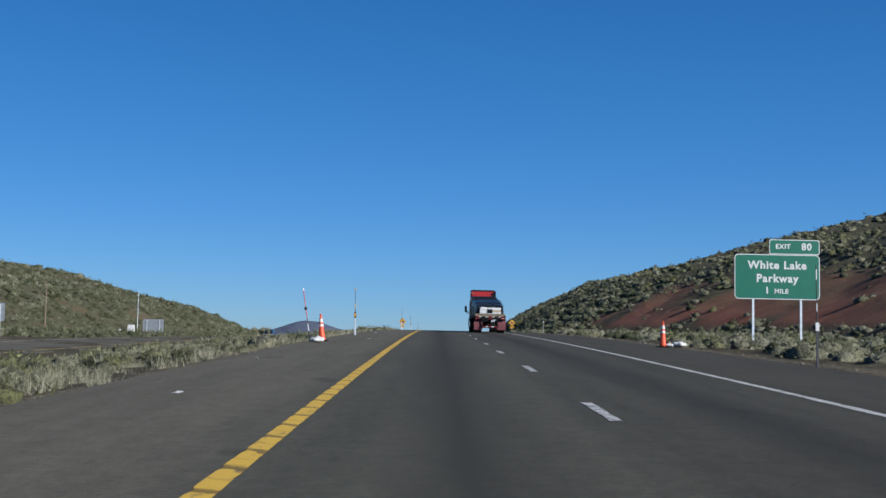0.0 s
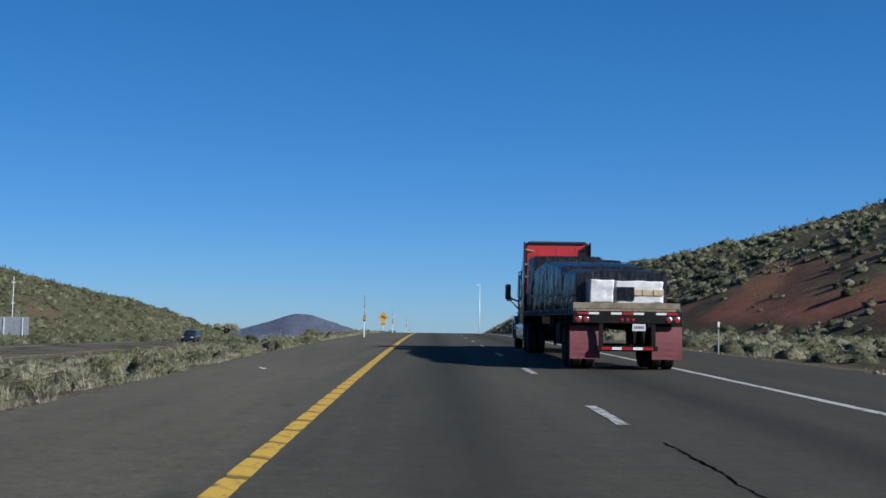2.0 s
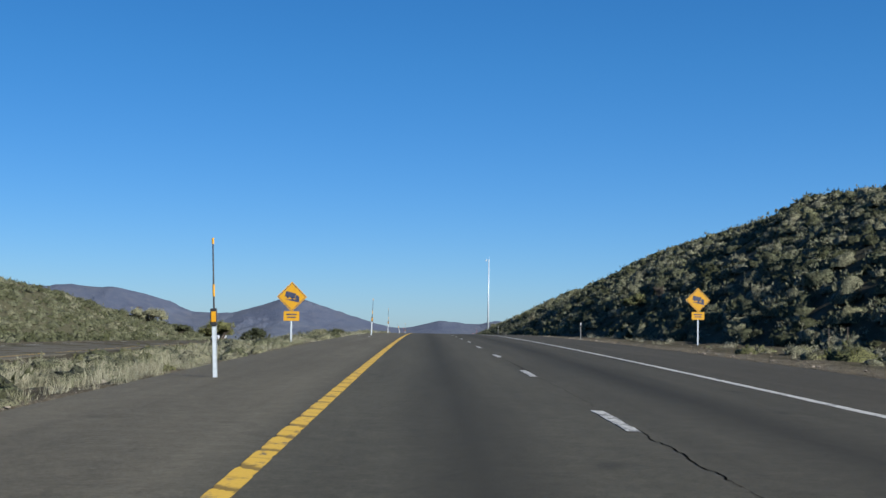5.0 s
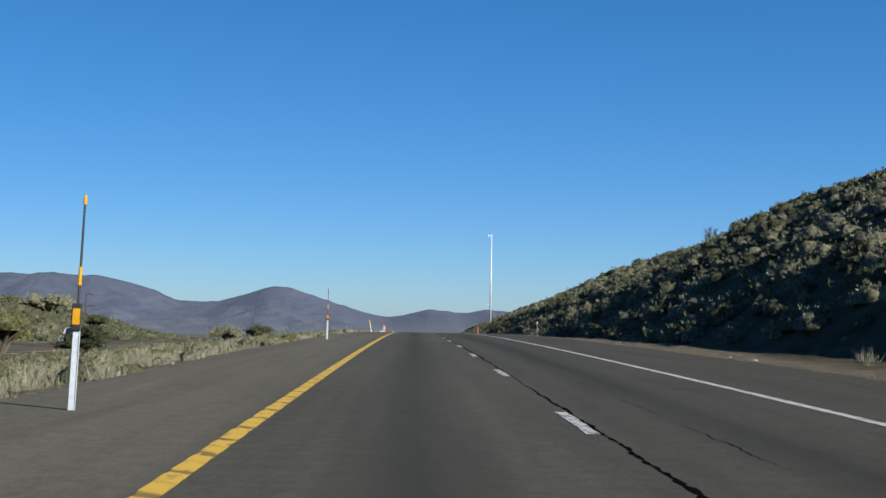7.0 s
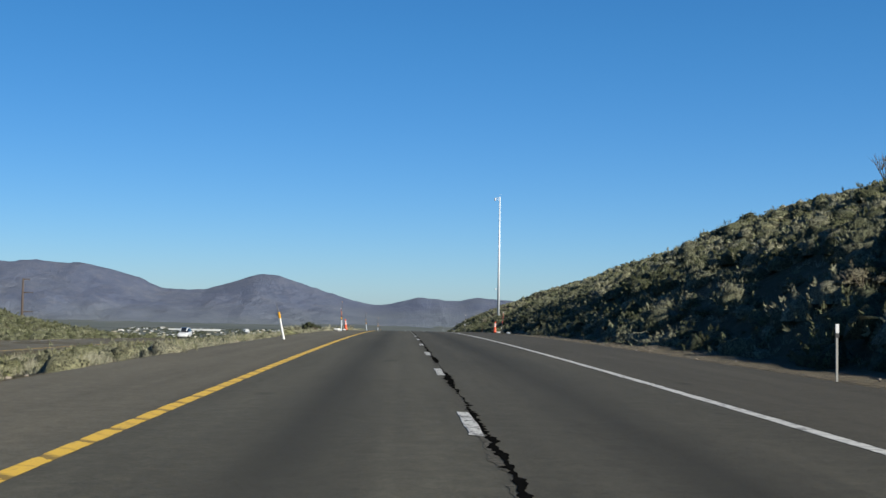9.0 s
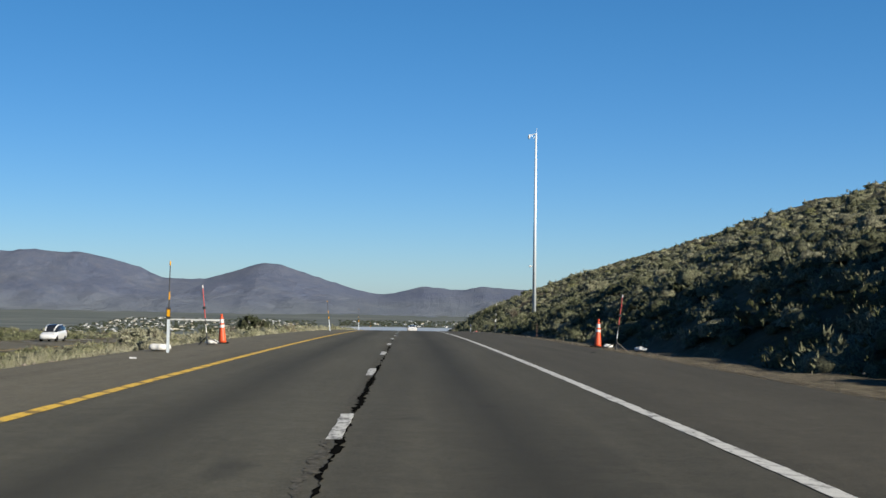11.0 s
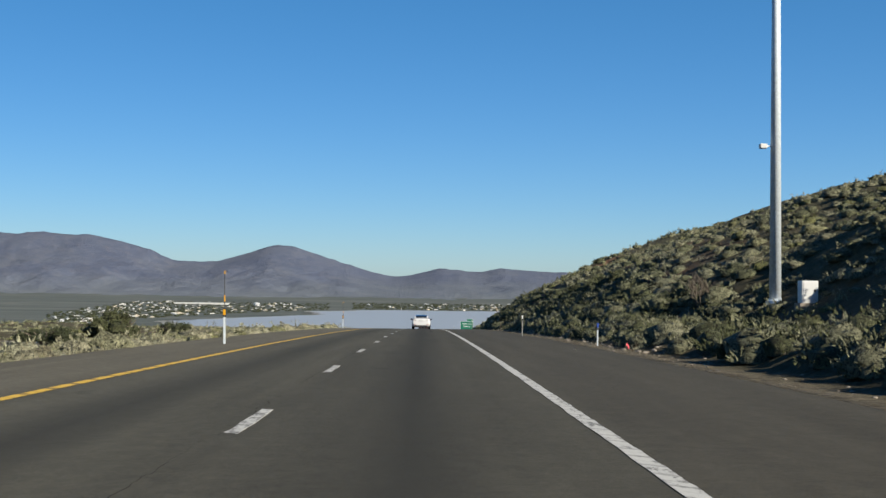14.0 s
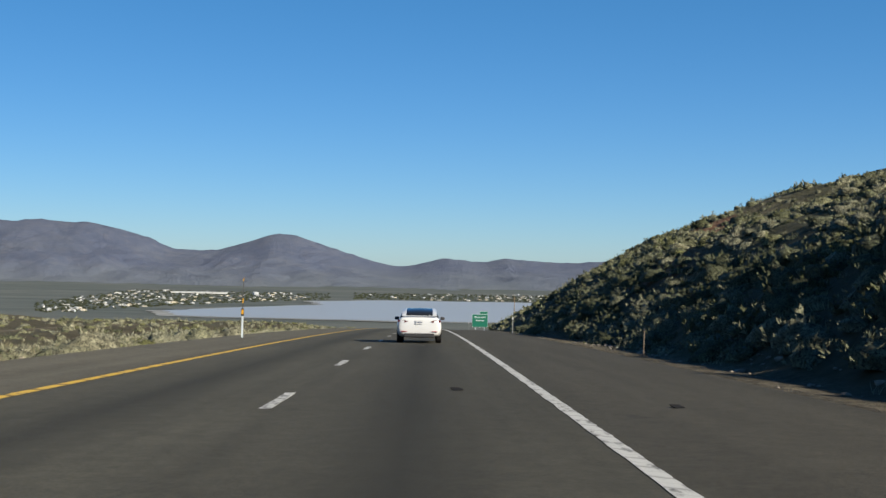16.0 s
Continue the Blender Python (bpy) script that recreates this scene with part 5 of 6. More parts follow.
def hill_sign(x, y, top, label):
    """Yellow diamond with a lorry on a slope, a plaque below, on one post."""
    g = height(x, y)
    root = empty("warning_sign", (x, y, g))
    d = 0.73
    zc = top - g - d
    dia = plate("diamond", 0, 0, 0, 0.012, M_SIGNY, root, (0, 0, zc), "", [(d, 0), (0, d), (-d, 0), (0, -d)])
    k = d - 0.055
    ring_o, ring_i = [(k, 0), (0, k), (-k, 0), (0, -k)], [(k - 0.03, 0), (0, k - 0.03), (-k + 0.03, 0), (0, -k + 0.03)]
    bm = bmesh.new()
    for i in range(4):
        j = (i + 1) % 4
        q = [ring_o[i], ring_o[j], ring_i[j], ring_i[i]]
        loft(bm, [[(a, -0.004, zc + b) for a, b in q], [(a, 0.0, zc + b) for a, b in q]])
    part("border", bm, M_INK, dia)
    bm = bmesh.new()
    prism(bm, [(-0.36, zc - 0.12), (0.36, zc - 0.12), (0.36, zc - 0.28)], -0.004, 0.0)
    part("slope_symbol", bm, M_INK, dia)
    bm = bmesh.new()
    prism(bm, [(-0.34, zc + 0.02), (0.14, zc - 0.09), (0.20, zc + 0.16), (-0.28, zc + 0.27)], -0.005, 0.0)
    prism(bm, [(0.16, zc - 0.09), (0.34, zc - 0.13), (0.36, zc - 0.02), (0.30, zc + 0.06), (0.20, zc + 0.08)], -0.005, 0.0)
    for a, b in ((-0.2, -0.03), (0.02, -0.08), (0.27, -0.135)):
        lathe(bm, [(0.01, -0.005), (0.05, -0.005), (0.05, 0.0)], 12, "Y", (a, 0, zc + b))
    part("truck_symbol", bm, M_INK, dia)
    pl = plate("plaque", 0.76, 0.46, 0.04, 0.012, M_SIGNY, root, (0, 0, zc - d - 0.20))
    for zz, w in ((0.08, 0.5), (-0.06, 0.4)):
        bm = bmesh.new()
        box(bm, -w / 2, w / 2, -0.004, 0.0, zc - d - 0.20 + zz - 0.03, zc - d - 0.20 + zz + 0.03)
        part("plaque_bar", bm, M_INK, pl)
    post(root, 0, 0.014, -0.3, zc + d * 0.5, 0.07)
    return tagged(root, label, "road sign")


hill_sign(-5.0, 243.0, 8.86, "yellow diamond downgrade warning sign in the median")
hill_sign(17.6, 256.0, 9.45, "yellow diamond downgrade warning sign below the slope")


def sign_back(x, y, w, h, zlow, label):
    """The unpainted back of a sign for the other direction, with stiffeners and braced posts."""
    g = height(x, y)
    root = empty("sign", (x, y, g))
    zc = zlow + h / 2
    n = max(3, round(w / 0.6))
    for k in range(n):
        part("panel", box(bmesh.new(), -w / 2 + w * k / n + 0.006, -w / 2 + w * (k + 1) / n - 0.006, 0, 0.02, zlow, zlow + h), M_SIGNB, root)
    for z in (zlow + h * 0.25, zlow + h * 0.75):
        bm = bmesh.new()
        box(bm, -w / 2, w / 2, -0.05, 0.0, z - 0.04, z + 0.04)
        part("stiffener", bm, M_SIGNB, root)
    for x2 in (-w * 0.3, w * 0.3):
        post(root, x2, -0.16, -0.3, zlow + h * 0.95, 0.10)
        bm = bmesh.new()
        tube(bm, (x2, -0.1, zlow + 0.1), (x2 + 0.5, -1.4, -0.2), 0.035, n=6)
        part("brace", bm, M_STEEL, root)
    return tagged(root, label, "road sign")


sign_back(-51.0, 228.0, 3.9, 2.3, 0.8, "grey back of a large road sign on braced posts")
sign_back(-47.5, 136.0, 2.4, 2.0, 2.0, "grey back of a road sign on steel posts")

# ---- markers along the edges ----
def snow_pole(x, y, lean=0.0, turn=0.0, label="tall snow marker on a galvanised post with amber reflector"):
    """A galvanised channel post, a reflector, and a banded rod above."""
    root = empty("snow_marker", (x, y, zr(y)))
    root.matrix_world = pose(x, y, zr(y), 0, lean, turn)
    bm = bmesh.new()
    for a, b, c, d in ((-0.043, -0.036, 0, 0.045), (0.036, 0.043, 0, 0.045), (-0.043, 0.043, 0, 0.008)):
        box(bm, a, b, c, d, -0.15, 1.22)
    part("channel_post", bm, M_STEEL, root, "galvanised channel post")
    bm = bmesh.new()
    box(bm, -0.065, 0.065, -0.03, 0.0, 0.98, 1.32, 0.012)
    r = part("reflector_frame", bm, M_BLACK, root)
    bm = bmesh.new()
    box(bm, -0.045, 0.045, -0.038, -0.03, 1.06, 1.26)
    part("reflector", bm, M_REFY, r, "amber reflector")
    bm = bmesh.new()
    tube(bm, (0, 0.02, 1.2), (0, 0.02, 2.66), 0.018, 0.013, 8)
    part("rod", bm, M_BLACK, root, "thin black rod")
    for a, b, m in ((1.55, 1.78, M_REFY), (2.56, 2.68, M_REFY)):
        bm = bmesh.new()
        tube(bm, (0, 0.02, a), (0, 0.02, b), 0.024, 0.022, 8)
        part("band", bm, m, root)
    return tagged(root, label, "marker post", "snow markers beside the median")


for x, y, lean in ((-3.0, 69.9, -1.1), (-2.5, 147.6, 0.0), (-2.58, 207.5, -2.6), (-2.42, 272.9, 1.9), (-2.62, 320.9, 0.5), (-2.52, 441.0, 0.4), (-2.35, 513.8, -6.5), (-1.6, 559.3, -0.6), (-2.6, 640.0, 0.5)):
    snow_pole(x, y, lean)


def broken_marker(x, y):
    root = empty("snow_marker", (x, y, zr(y)))
    root.matrix_world = pose(x, y, zr(y), 0, -12, 0)
    bm = bmesh.new()
    tube(bm, (0, 0, -0.1), (0, 0, 1.15), 0.055, 0.05, 10)
    part("tube_post", bm, M_WBAND, root)
    bm = bmesh.new()
    tube(bm, (0, 0, 1.0), (0.01, 0, 1.3), 0.058, 0.05, 10)
    part("band", bm, M_REFY, root)
    bm = bmesh.new()
    tube(bm, (0, 0, 1.3), (-0.05, 0, 1.75), 0.015, 0.01, 6)
    part("rod", bm, M_BLACK, root)
    return tagged(root, "leaning broken white marker tube with amber band", "marker post")


broken_marker(-2.62, 389.0)


def dark_marker(x, y, lean):
    """A dark channel post with a white reflector and a black rod with white bands."""
    g = height(x, y) if x > 11.8 else zr(y)
    root = empty("snow_marker", (x, y, g))
    root.matrix_world = pose(x, y, g, 0, lean, 0)
    bm = bmesh.new()
    for a, b, c, d in ((-0.034, -0.028, 0, 0.035), (0.028, 0.034, 0, 0.035), (-0.034, 0.034, 0, 0.007)):
        box(bm, a, b, c, d, -0.15, 1.2)
    part("channel_post", bm, M_RAIL, root, "dark weathered channel post")
    part("reflector", box(bmesh.new(), -0.05, 0.05, -0.014, 0.0, 0.98, 1.2, 0.006), M_WBAND, root, "white reflector")
    part("rod", tube(bmesh.new(), (0, 0.02, 1.15), (0, 0.02, 2.75), 0.016, 0.012, 8), M_BLACK, root, "thin black rod")
    for a, b in ((1.5, 1.72), (2.35, 2.62)):
        part("band", tube(bmesh.new(), (0, 0.02, a), (0, 0.02, b), 0.02, 0.018, 8), M_WBAND, root)
    return tagged(root, "dark snow marker with white reflector and banded rod", "marker post", "snow markers beside the verge")


dark_marker(11.75, 32.6, -0.6)
dark_marker(11.95, 508.5, 2.5)


M_POST = plain("weathered_grey_post", (0.216, 0.216, 0.204), 0.6, 0.1, 0.2, 9)


def delineator(x, y, h=1.15, mat=None, top=None, label="galvanised delineator post with a white reflector"):
    g = height(x, y) if x > 11.8 else zr(y)
    root = empty("delineator", (x, y, g))
    bm = bmesh.new()
    for a, b, c, d in ((-0.028, -0.022, 0, 0.03), (0.022, 0.028, 0, 0.03), (-0.028, 0.028, 0, 0.006)):
        box(bm, a, b, c, d, -0.15, h)
    part("channel_post", bm, mat or M_POST, root)
    part("reflector", box(bmesh.new(), -0.038, 0.038, -0.012, 0.0, h - 0.16, h + 0.03, 0.005), top or M_WBAND, root)
    part("backing", box(bmesh.new(), -0.038, 0.038, -0.010, 0.0, h - 0.25, h - 0.17), M_BLACK, root)
    return tagged(root, label, "marker post", "delineators along the shoulder")


for x, y in ((12.0, 118.0), (12.2, 268.0), (11.85, 356.0), (11.38, 584.6), (12.0, 673.0), (11.9, 762.0)):
    delineator(x, y)
delineator(12.8, 564.1, 0.9, M_STEEL, M_BLUE, "blue-topped utility marker post on the verge")


def thin_stake(x, y, h, mat, label):
    root = empty("stake", on_ground(x, y, -0.1))
    bm = bmesh.new()
    tube(bm, (0, 0, 0), (0.02, 0, h), 0.02, 0.016, 6)
    part("rod", bm, mat, root)
    bm = bmesh.new()
    box(bm, -0.008, 0.048, -0.024, 0.024, h - 0.06, h + 0.015, 0.006)
    part("cap", bm, M_BLACK, root)
    return tagged(root, label, "stake")


thin_stake(13.0, 485.0, 1.05, plain("rusty_steel", (0.096, 0.051, 0.033), 0.85, vary=0.3, scale=12), "thin rusty stake beside the verge")
thin_stake(20.2, 240.5, 1.2, M_WOOD, "short dark wooden stake below the slope")
thin_stake(21.6, 242.0, 1.2, M_WOOD, "short dark wooden stake below the slope")


def flag_stub(x, y):
    """A short survey stake with a pink plastic ribbon tied round its head."""
    root = empty("survey_stake", on_ground(x, y, -0.05))
    part("rod", tube(bmesh.new(), (0, 0, 0), (0.02, 0, 0.31), 0.015, 0.012, 6), M_WOOD, root)
    bm = bmesh.new()
    loft(bm, [[(0.02 + 0.03 * i, 0.02 * math.sin(i * 2.1), 0.30 - 0.01 * i * i), (0.02 + 0.03 * i, 0.02 * math.sin(i * 2.1) + 0.004, 0.30 - 0.01 * i * i), (0.02 + 0.028 * i, 0.02 * math.sin(i * 2.4) + 0.004, 0.20 - 0.011 * i * i), (0.02 + 0.028 * i, 0.02 * math.sin(i * 2.4), 0.20 - 0.011 * i * i)] for i in range(5)])
    part("ribbon", bm, M_PINK, root, "pink plastic ribbon")
    return tagged(root, "short survey stake with a pink ribbon on the verge", "survey stake")


M_PINK = plain("pink_ribbon", (0.85, 0.12, 0.16), 0.5)
flag_stub(13.2, 559.6)
thin_stake(12.5, 622.4, 0.95, M_WOOD, "thin weathered stake beside the verge")
thin_stake(-52.0, 300.0, 1.5, M_WBAND, "white marker post beyond the opposite carriageway")
thin_stake(-56.0, 448.0, 1.5, M_WBAND, "white marker post beyond the opposite carriageway")


def cone(x, y, lean, label):
    """A tall channeliser cone on a square rubber base, with a slumped sandbag."""
    root = empty("traffic_cone", (x, y, zr(y)))
    root.matrix_world = pose(x, y, zr(y), 0, lean, 20)
    bm = bmesh.new()
    box(bm, -0.22, 0.22, -0.22, 0.22, 0.0, 0.045, 0.012)
    part("base", bm, M_RUBBER, root, "black rubber base")
    bm = bmesh.new()
    lathe(bm, [(0.155, 0.04), (0.145, 0.12), (0.062, 0.98), (0.05, 1.02), (0.035, 1.03), (0.035, 1.07), (0.052, 1.09), (0.052, 1.13), (0.02, 1.14)], 20)
    ob = part("cone", bm, M_ORANGE, root)
    for p in ob.data.polygons:
        p.use_smooth = True
    for a, b in ((0.62, 0.72), (0.80, 0.94)):
        bm = bmesh.new()
        ra, rb = 0.148 - 0.098 * (a - 0.1), 0.148 - 0.098 * (b - 0.1)
        lathe(bm, [(ra + 0.002, a), (ra + 0.004, a + 0.004), (rb + 0.004, b - 0.004), (rb + 0.002, b)], 20)
        part("band", bm, M_WBAND, root, "white reflective band")
    return tagged(root, label, "traffic cone")


cone(-3.15, 51.3, -5, "leaning orange traffic cone with white bands")
cone(11.45, 53.1, 0, "orange traffic cone with white bands on the shoulder")
cone(-2.66, 452.6, -3, "orange traffic cone with white bands beside the median")
cone(12.3, 454.8, 2, "orange traffic cone with white bands on the shoulder")


def sandbag(x, y, s, seed):
    r = random.Random(seed)
    bm = bmesh.new()
    bmesh.ops.create_icosphere(bm, subdivisions=3, radius=1)
    for v in bm.verts:
        k = 1 + 0.16 * math.sin(5 * v.co.x + seed) * math.cos(4 * v.co.y) + r.uniform(-0.04, 0.04)
        v.co = Vector((v.co.x * 0.28 * k * s, v.co.y * 0.20 * k * s, max(-0.02, (v.co.z * 0.5 + 0.42) * 0.19 * k * s)))
    ob = new("sandbag", finish(bm, "sandbag", M_BAG))
    for p in ob.data.polygons:
        p.use_smooth = True
    ob.matrix_world = pose(x, y, (zr(y) if -3.7 < x < 11.8 else height(x, y)) + 0.02, 0, 0, 40 * seed)
    return tagged(ob, "slumped white sandbag lying on the asphalt", "sandbag", "sandbags")


for k, (x, y, s) in enumerate(((-3.12, 48.9, 1.0), (-3.3, 50.9, 1.05), (11.75, 53.2, 0.9), (12.3, 53.8, 1.3), (-2.75, 450.6, 0.9), (-2.95, 442.0, 1.2), (12.62, 454.2, 0.9), (13.4, 451.3, 1.0))):
    sandbag(x, y, s, k)


def flag_rod(x, y, lean, fwd, label):
    """A long thin red rod on a folded black stand."""
    z = zr(y) if x < 11.8 else height(x, y)
    root = empty("roadwork_rod", (x, y, z))
    root.matrix_world = pose(x, y, z, fwd, lean, 0)
    for a, b, m, rad in ((0.0, 0.45, M_BLACK, 0.03), (0.45, 0.75, M_WBAND, 0.02), (0.75, 1.0, M_BLACK, 0.02), (1.0, 2.1, M_RODRED, 0.02), (2.1, 2.2, M_WBAND, 0.028)):
        bm = bmesh.new()
        tube(bm, (0, 0, a), (0, 0, b), rad, rad * 0.8, 8)
        part("rod", bm, m, root)
    bm = bmesh.new()
    box(bm, -0.06, 0.06, -0.06, 0.06, 1.32, 1.42, 0.02)
    part("clamp", bm, M_BLACK, root)
    for dx, dy in ((0.6, 0.1), (-0.5, 0.25), (0.1, -0.6)):
        bm = bmesh.new()
        tube(bm, (0, 0, 0.30), (dx * 0.7, dy * 0.7, 0.03), 0.02, n=6)
        part("stand_leg", bm, M_BLACK, root)
    return tagged(root, label, "sign stand")


flag_rod(-3.5, 49.8, -9, 0, "leaning red and white rod of a roadwork sign stand")
flag_rod(-2.85, 450.2, -6, 0, "leaning red and white rod of a roadwork sign stand")
flag_rod(12.8, 453.4, 7, 0, "leaning red rod of a roadwork sign stand")

# ---- camera mast, cabinets, utility poles ----
def mast():
    x, y = 21.6, 569.4
    g = height(x, y)
    top = 30.4
    root = empty("camera_mast", (x, y, g))
    H = top - g
    bm = bmesh.new()
    tube(bm, (0, 0, -0.3), (0, 0, H), 0.27, 0.13, 24)
    ob = part("pole", bm, M_STEEL, root, "tapered galvanised pole")
    for p in ob.data.polygons:
        p.use_smooth = len(p.vertices) == 4
    bm = bmesh.new()
    lathe(bm, [(0.42, -0.25), (0.42, 0.08), (0.30, 0.10), (0.30, 0.16)], 24)
    part("base_flange", bm, M_STEEL, root)
    bm = bmesh.new()
    tube(bm, (0, 0, H - 0.15), (-0.95, 0, H - 0.22), 0.05, n=10)
    tube(bm, (0, 0, H - 0.9), (-0.7, 0, H - 0.25), 0.03, n=8)
    arm = part("arm", bm, M_STEEL, root)
    bm = bmesh.new()
    lathe(bm, [(0.05, -0.02), (0.16, -0.10), (0.17, -0.42), (0.14, -0.52), (0.06, -0.60)], 18, "Z", (-0.92, 0, H - 0.2))
    part("dome_camera", bm, M_CABINET, arm, "white dome camera")
    bm = bmesh.new()
    tube(bm, (0.05, 0, H), (0.05, 0, H + 0.7), 0.015, n=6)
    part("lightning_rod", bm, M_STEEL, root)
    zc = 12.3 - g
    bm = bmesh.new()
    tube(bm, (0, 0, zc), (-0.55, -0.05, zc + 0.02), 0.035, n=8)
    a2 = part("arm", bm, M_STEEL, root)
    bm = bmesh.new()
    box(bm, -0.75, -0.42, -0.18, 0.12, zc - 0.10, zc + 0.12, 0.04, 2)
    part("camera", bm, M_CABINET, a2, "small white camera housing")
    return tagged(root, "tall tapered steel camera mast on the slope", "camera mast")


mast()


def cabinet(x, y, w, d, h, lift, label):
    root = empty("utility_cabinet", on_ground(x, y, lift))
    bm = bmesh.new()
    box(bm, -w / 2, w / 2, -d / 2, d / 2, 0, h, 0.03, 2)
    part("body", bm, M_CABINET, root)
    bm = bmesh.new()
    box(bm, -w / 2 + 0.06, w / 2 - 0.06, -d / 2 - 0.015, -d / 2 + 0.005, 0.08, h - 0.08, 0.01)
    dr = part("door", bm, M_CABINET, root)
    bm = bmesh.new()
    box(bm, w / 2 - 0.18, w / 2 - 0.13, -d / 2 - 0.04, -d / 2 - 0.015, h * 0.5, h * 0.62)
    part("handle", bm, M_BLACK, dr)
    bm = bmesh.new()
    box(bm, -w / 2 - 0.1, w / 2 + 0.1, -d / 2 - 0.1, d / 2 + 0.1, -0.8, 0.0)
    part("plinth", bm, M_ROCK, root, "concrete plinth")
    return tagged(root, label, "utility cabinet")


cabinet(21.85, 565.5, 0.7, 0.6, 0.95, 0.1, "white equipment cabinet beside the mast")
cabinet(-61.8, 255.0, 1.3, 0.9, 2.0, 0.1, "white utility cabinet beyond the opposite carriageway")
cabinet(-64.0, 256.0, 0.9, 0.7, 1.1, 0.1, "small white utility cabinet")


def utility_pole(x, y, h, arms, mat, label, r=0.16):
    g = height(x, y)
    root = empty("utility_pole", (x, y, g - 0.2))
    bm = bmesh.new()
    tube(bm, (0, 0, 0), (0, 0, h), r, r * 0.65, 12)
    part("pole", bm, mat, root)
    for z, w in arms:
        bm = bmesh.new()
        box(bm, -w / 2, w / 2, -0.06, 0.06, z - 0.07, z + 0.07, 0.01)
        a = part("crossarm", bm, mat, root)
        for k in (-0.45, 0.45, 0.2):
            bm = bmesh.new()
            lathe(bm, [(0.03, 0), (0.06, 0.05), (0.05, 0.14), (0.02, 0.2)], 8, "Z", (k * w, 0, z + 0.07))
            part("insulator", bm, M_BLACK, a)
    return tagged(root, label, "utility pole")


utility_pole(-70.1, 224.7, 13.5 - height(-70.1, 224.7), [(7.5, 0.8)], M_WOOD, "wooden utility pole below the hill")
utility_pole(-60.9, 256.5, 9.5, [(5.5, 0.5), (8.6, 0.6)], M_STEEL, "thin steel pole with small instruments", 0.07)
def monopole(x, y, top):
    """A tapered weathering-steel transmission pole with its arms on one side."""
    g = height(x, y)
    root = empty("power_pole", (x, y, g - 0.3))
    h = top - g + 0.3
    pole = part("pole", tube(bmesh.new(), (0, 0, 0), (0, 0, h), 0.68, 0.34, 14), M_RUST, root)
    for p in pole.data.polygons:
        p.use_smooth = len(p.vertices) == 4
    for z, w in ((h - 0.4, 2.6), (h - 5.6, 4.0), (h - 13.2, 4.3)):
        bm = bmesh.new()
        loft(bm, [[(0.3, -0.2, z - 0.3), (0.3, 0.2, z - 0.3), (0.3, 0.2, z + 0.25), (0.3, -0.2, z + 0.25)], [(w, -0.1, z + 0.05), (w, 0.1, z + 0.05), (w, 0.1, z + 0.3), (w, -0.1, z + 0.3)]])
        a = part("arm", bm, M_RUST, root)
        part("insulator", lathe(bmesh.new(), [(0.05, 0.1), (0.12, 0.0), (0.12, -0.5), (0.05, -0.7)], 10, "Z", (w - 0.15, 0, z)), M_BLACK, a)
    return tagged(root, "dark rust-brown steel power pole with one-sided arms", "power pole")


M_RUST = plain("weathering_steel", (0.051, 0.0372, 0.03), 0.85, vary=0.25, scale=1.5)
monopole(-147.5, 819.0, 18.0)
utility_pole(30.5, 930.0, 8.2, [(7.5, 1.0)], M_WOOD, "thin utility pole far ahead", 0.16)

# ---- larger shrubs, grass, stones ----
def shrub(x, y, r, h, seed, mat, label, leaves=3200, name="shrub"):
    """A big shrub: several forking stems and a crown of leaf clumps with gaps."""
    rr = np.random.RandomState(seed)
    root = empty(name, on_ground(x, y, -0.1))
    for k in range(6):
        a = 2 * math.pi * k / 6 + rr.uniform(-0.4, 0.4)
        bm = bmesh.new()
        mid = Vector((r * 0.25 * math.cos(a), r * 0.25 * math.sin(a), h * 0.4))
        tip = Vector((r * 0.65 * math.cos(a), r * 0.65 * math.sin(a), h * rr.uniform(0.65, 0.9)))
        tube(bm, (0, 0, 0), mid, 0.06 * r, 0.04 * r, 6)
        tube(bm, mid, tip, 0.04 * r, 0.012 * r, 6)
        tube(bm, mid, tip + Vector((rr.uniform(-0.4, 0.4) * r, rr.uniform(-0.4, 0.4) * r, 0)), 0.03 * r, 0.01 * r, 6)
        part("stem", bm, M_TWIG, root)
    V, F, B, n = [], [], [], 0
    clumps = 16
    for k in range(clumps):
        a, q = rr.uniform(0, 6.28), rr.uniform(0.15, 0.85)
        c = np.array([r * q * math.cos(a), r * q * math.sin(a), h * rr.uniform(0.38, 0.85) * (1.1 - 0.40 * q)])
        s = r * rr.uniform(0.28, 0.46)
        v, f, bare = bush_shape(seed * 37 + k, leaves // clumps, (0.9, 0.9, 0.8), 0.075, dense=0.66)
        V.append(v * s + c)
        F.append(f + n)
        B.append(np.arange(len(v)) >= bare)
        n += len(v)
    me = mesh_np("crown", np.concatenate(V), np.concatenate(F), mat, {"tone": np.full(n, rr.uniform(0, 1)), "shaded_core": np.concatenate(B)})
    part("crown", me, None, root)
    return tagged(root, label, "shrub")


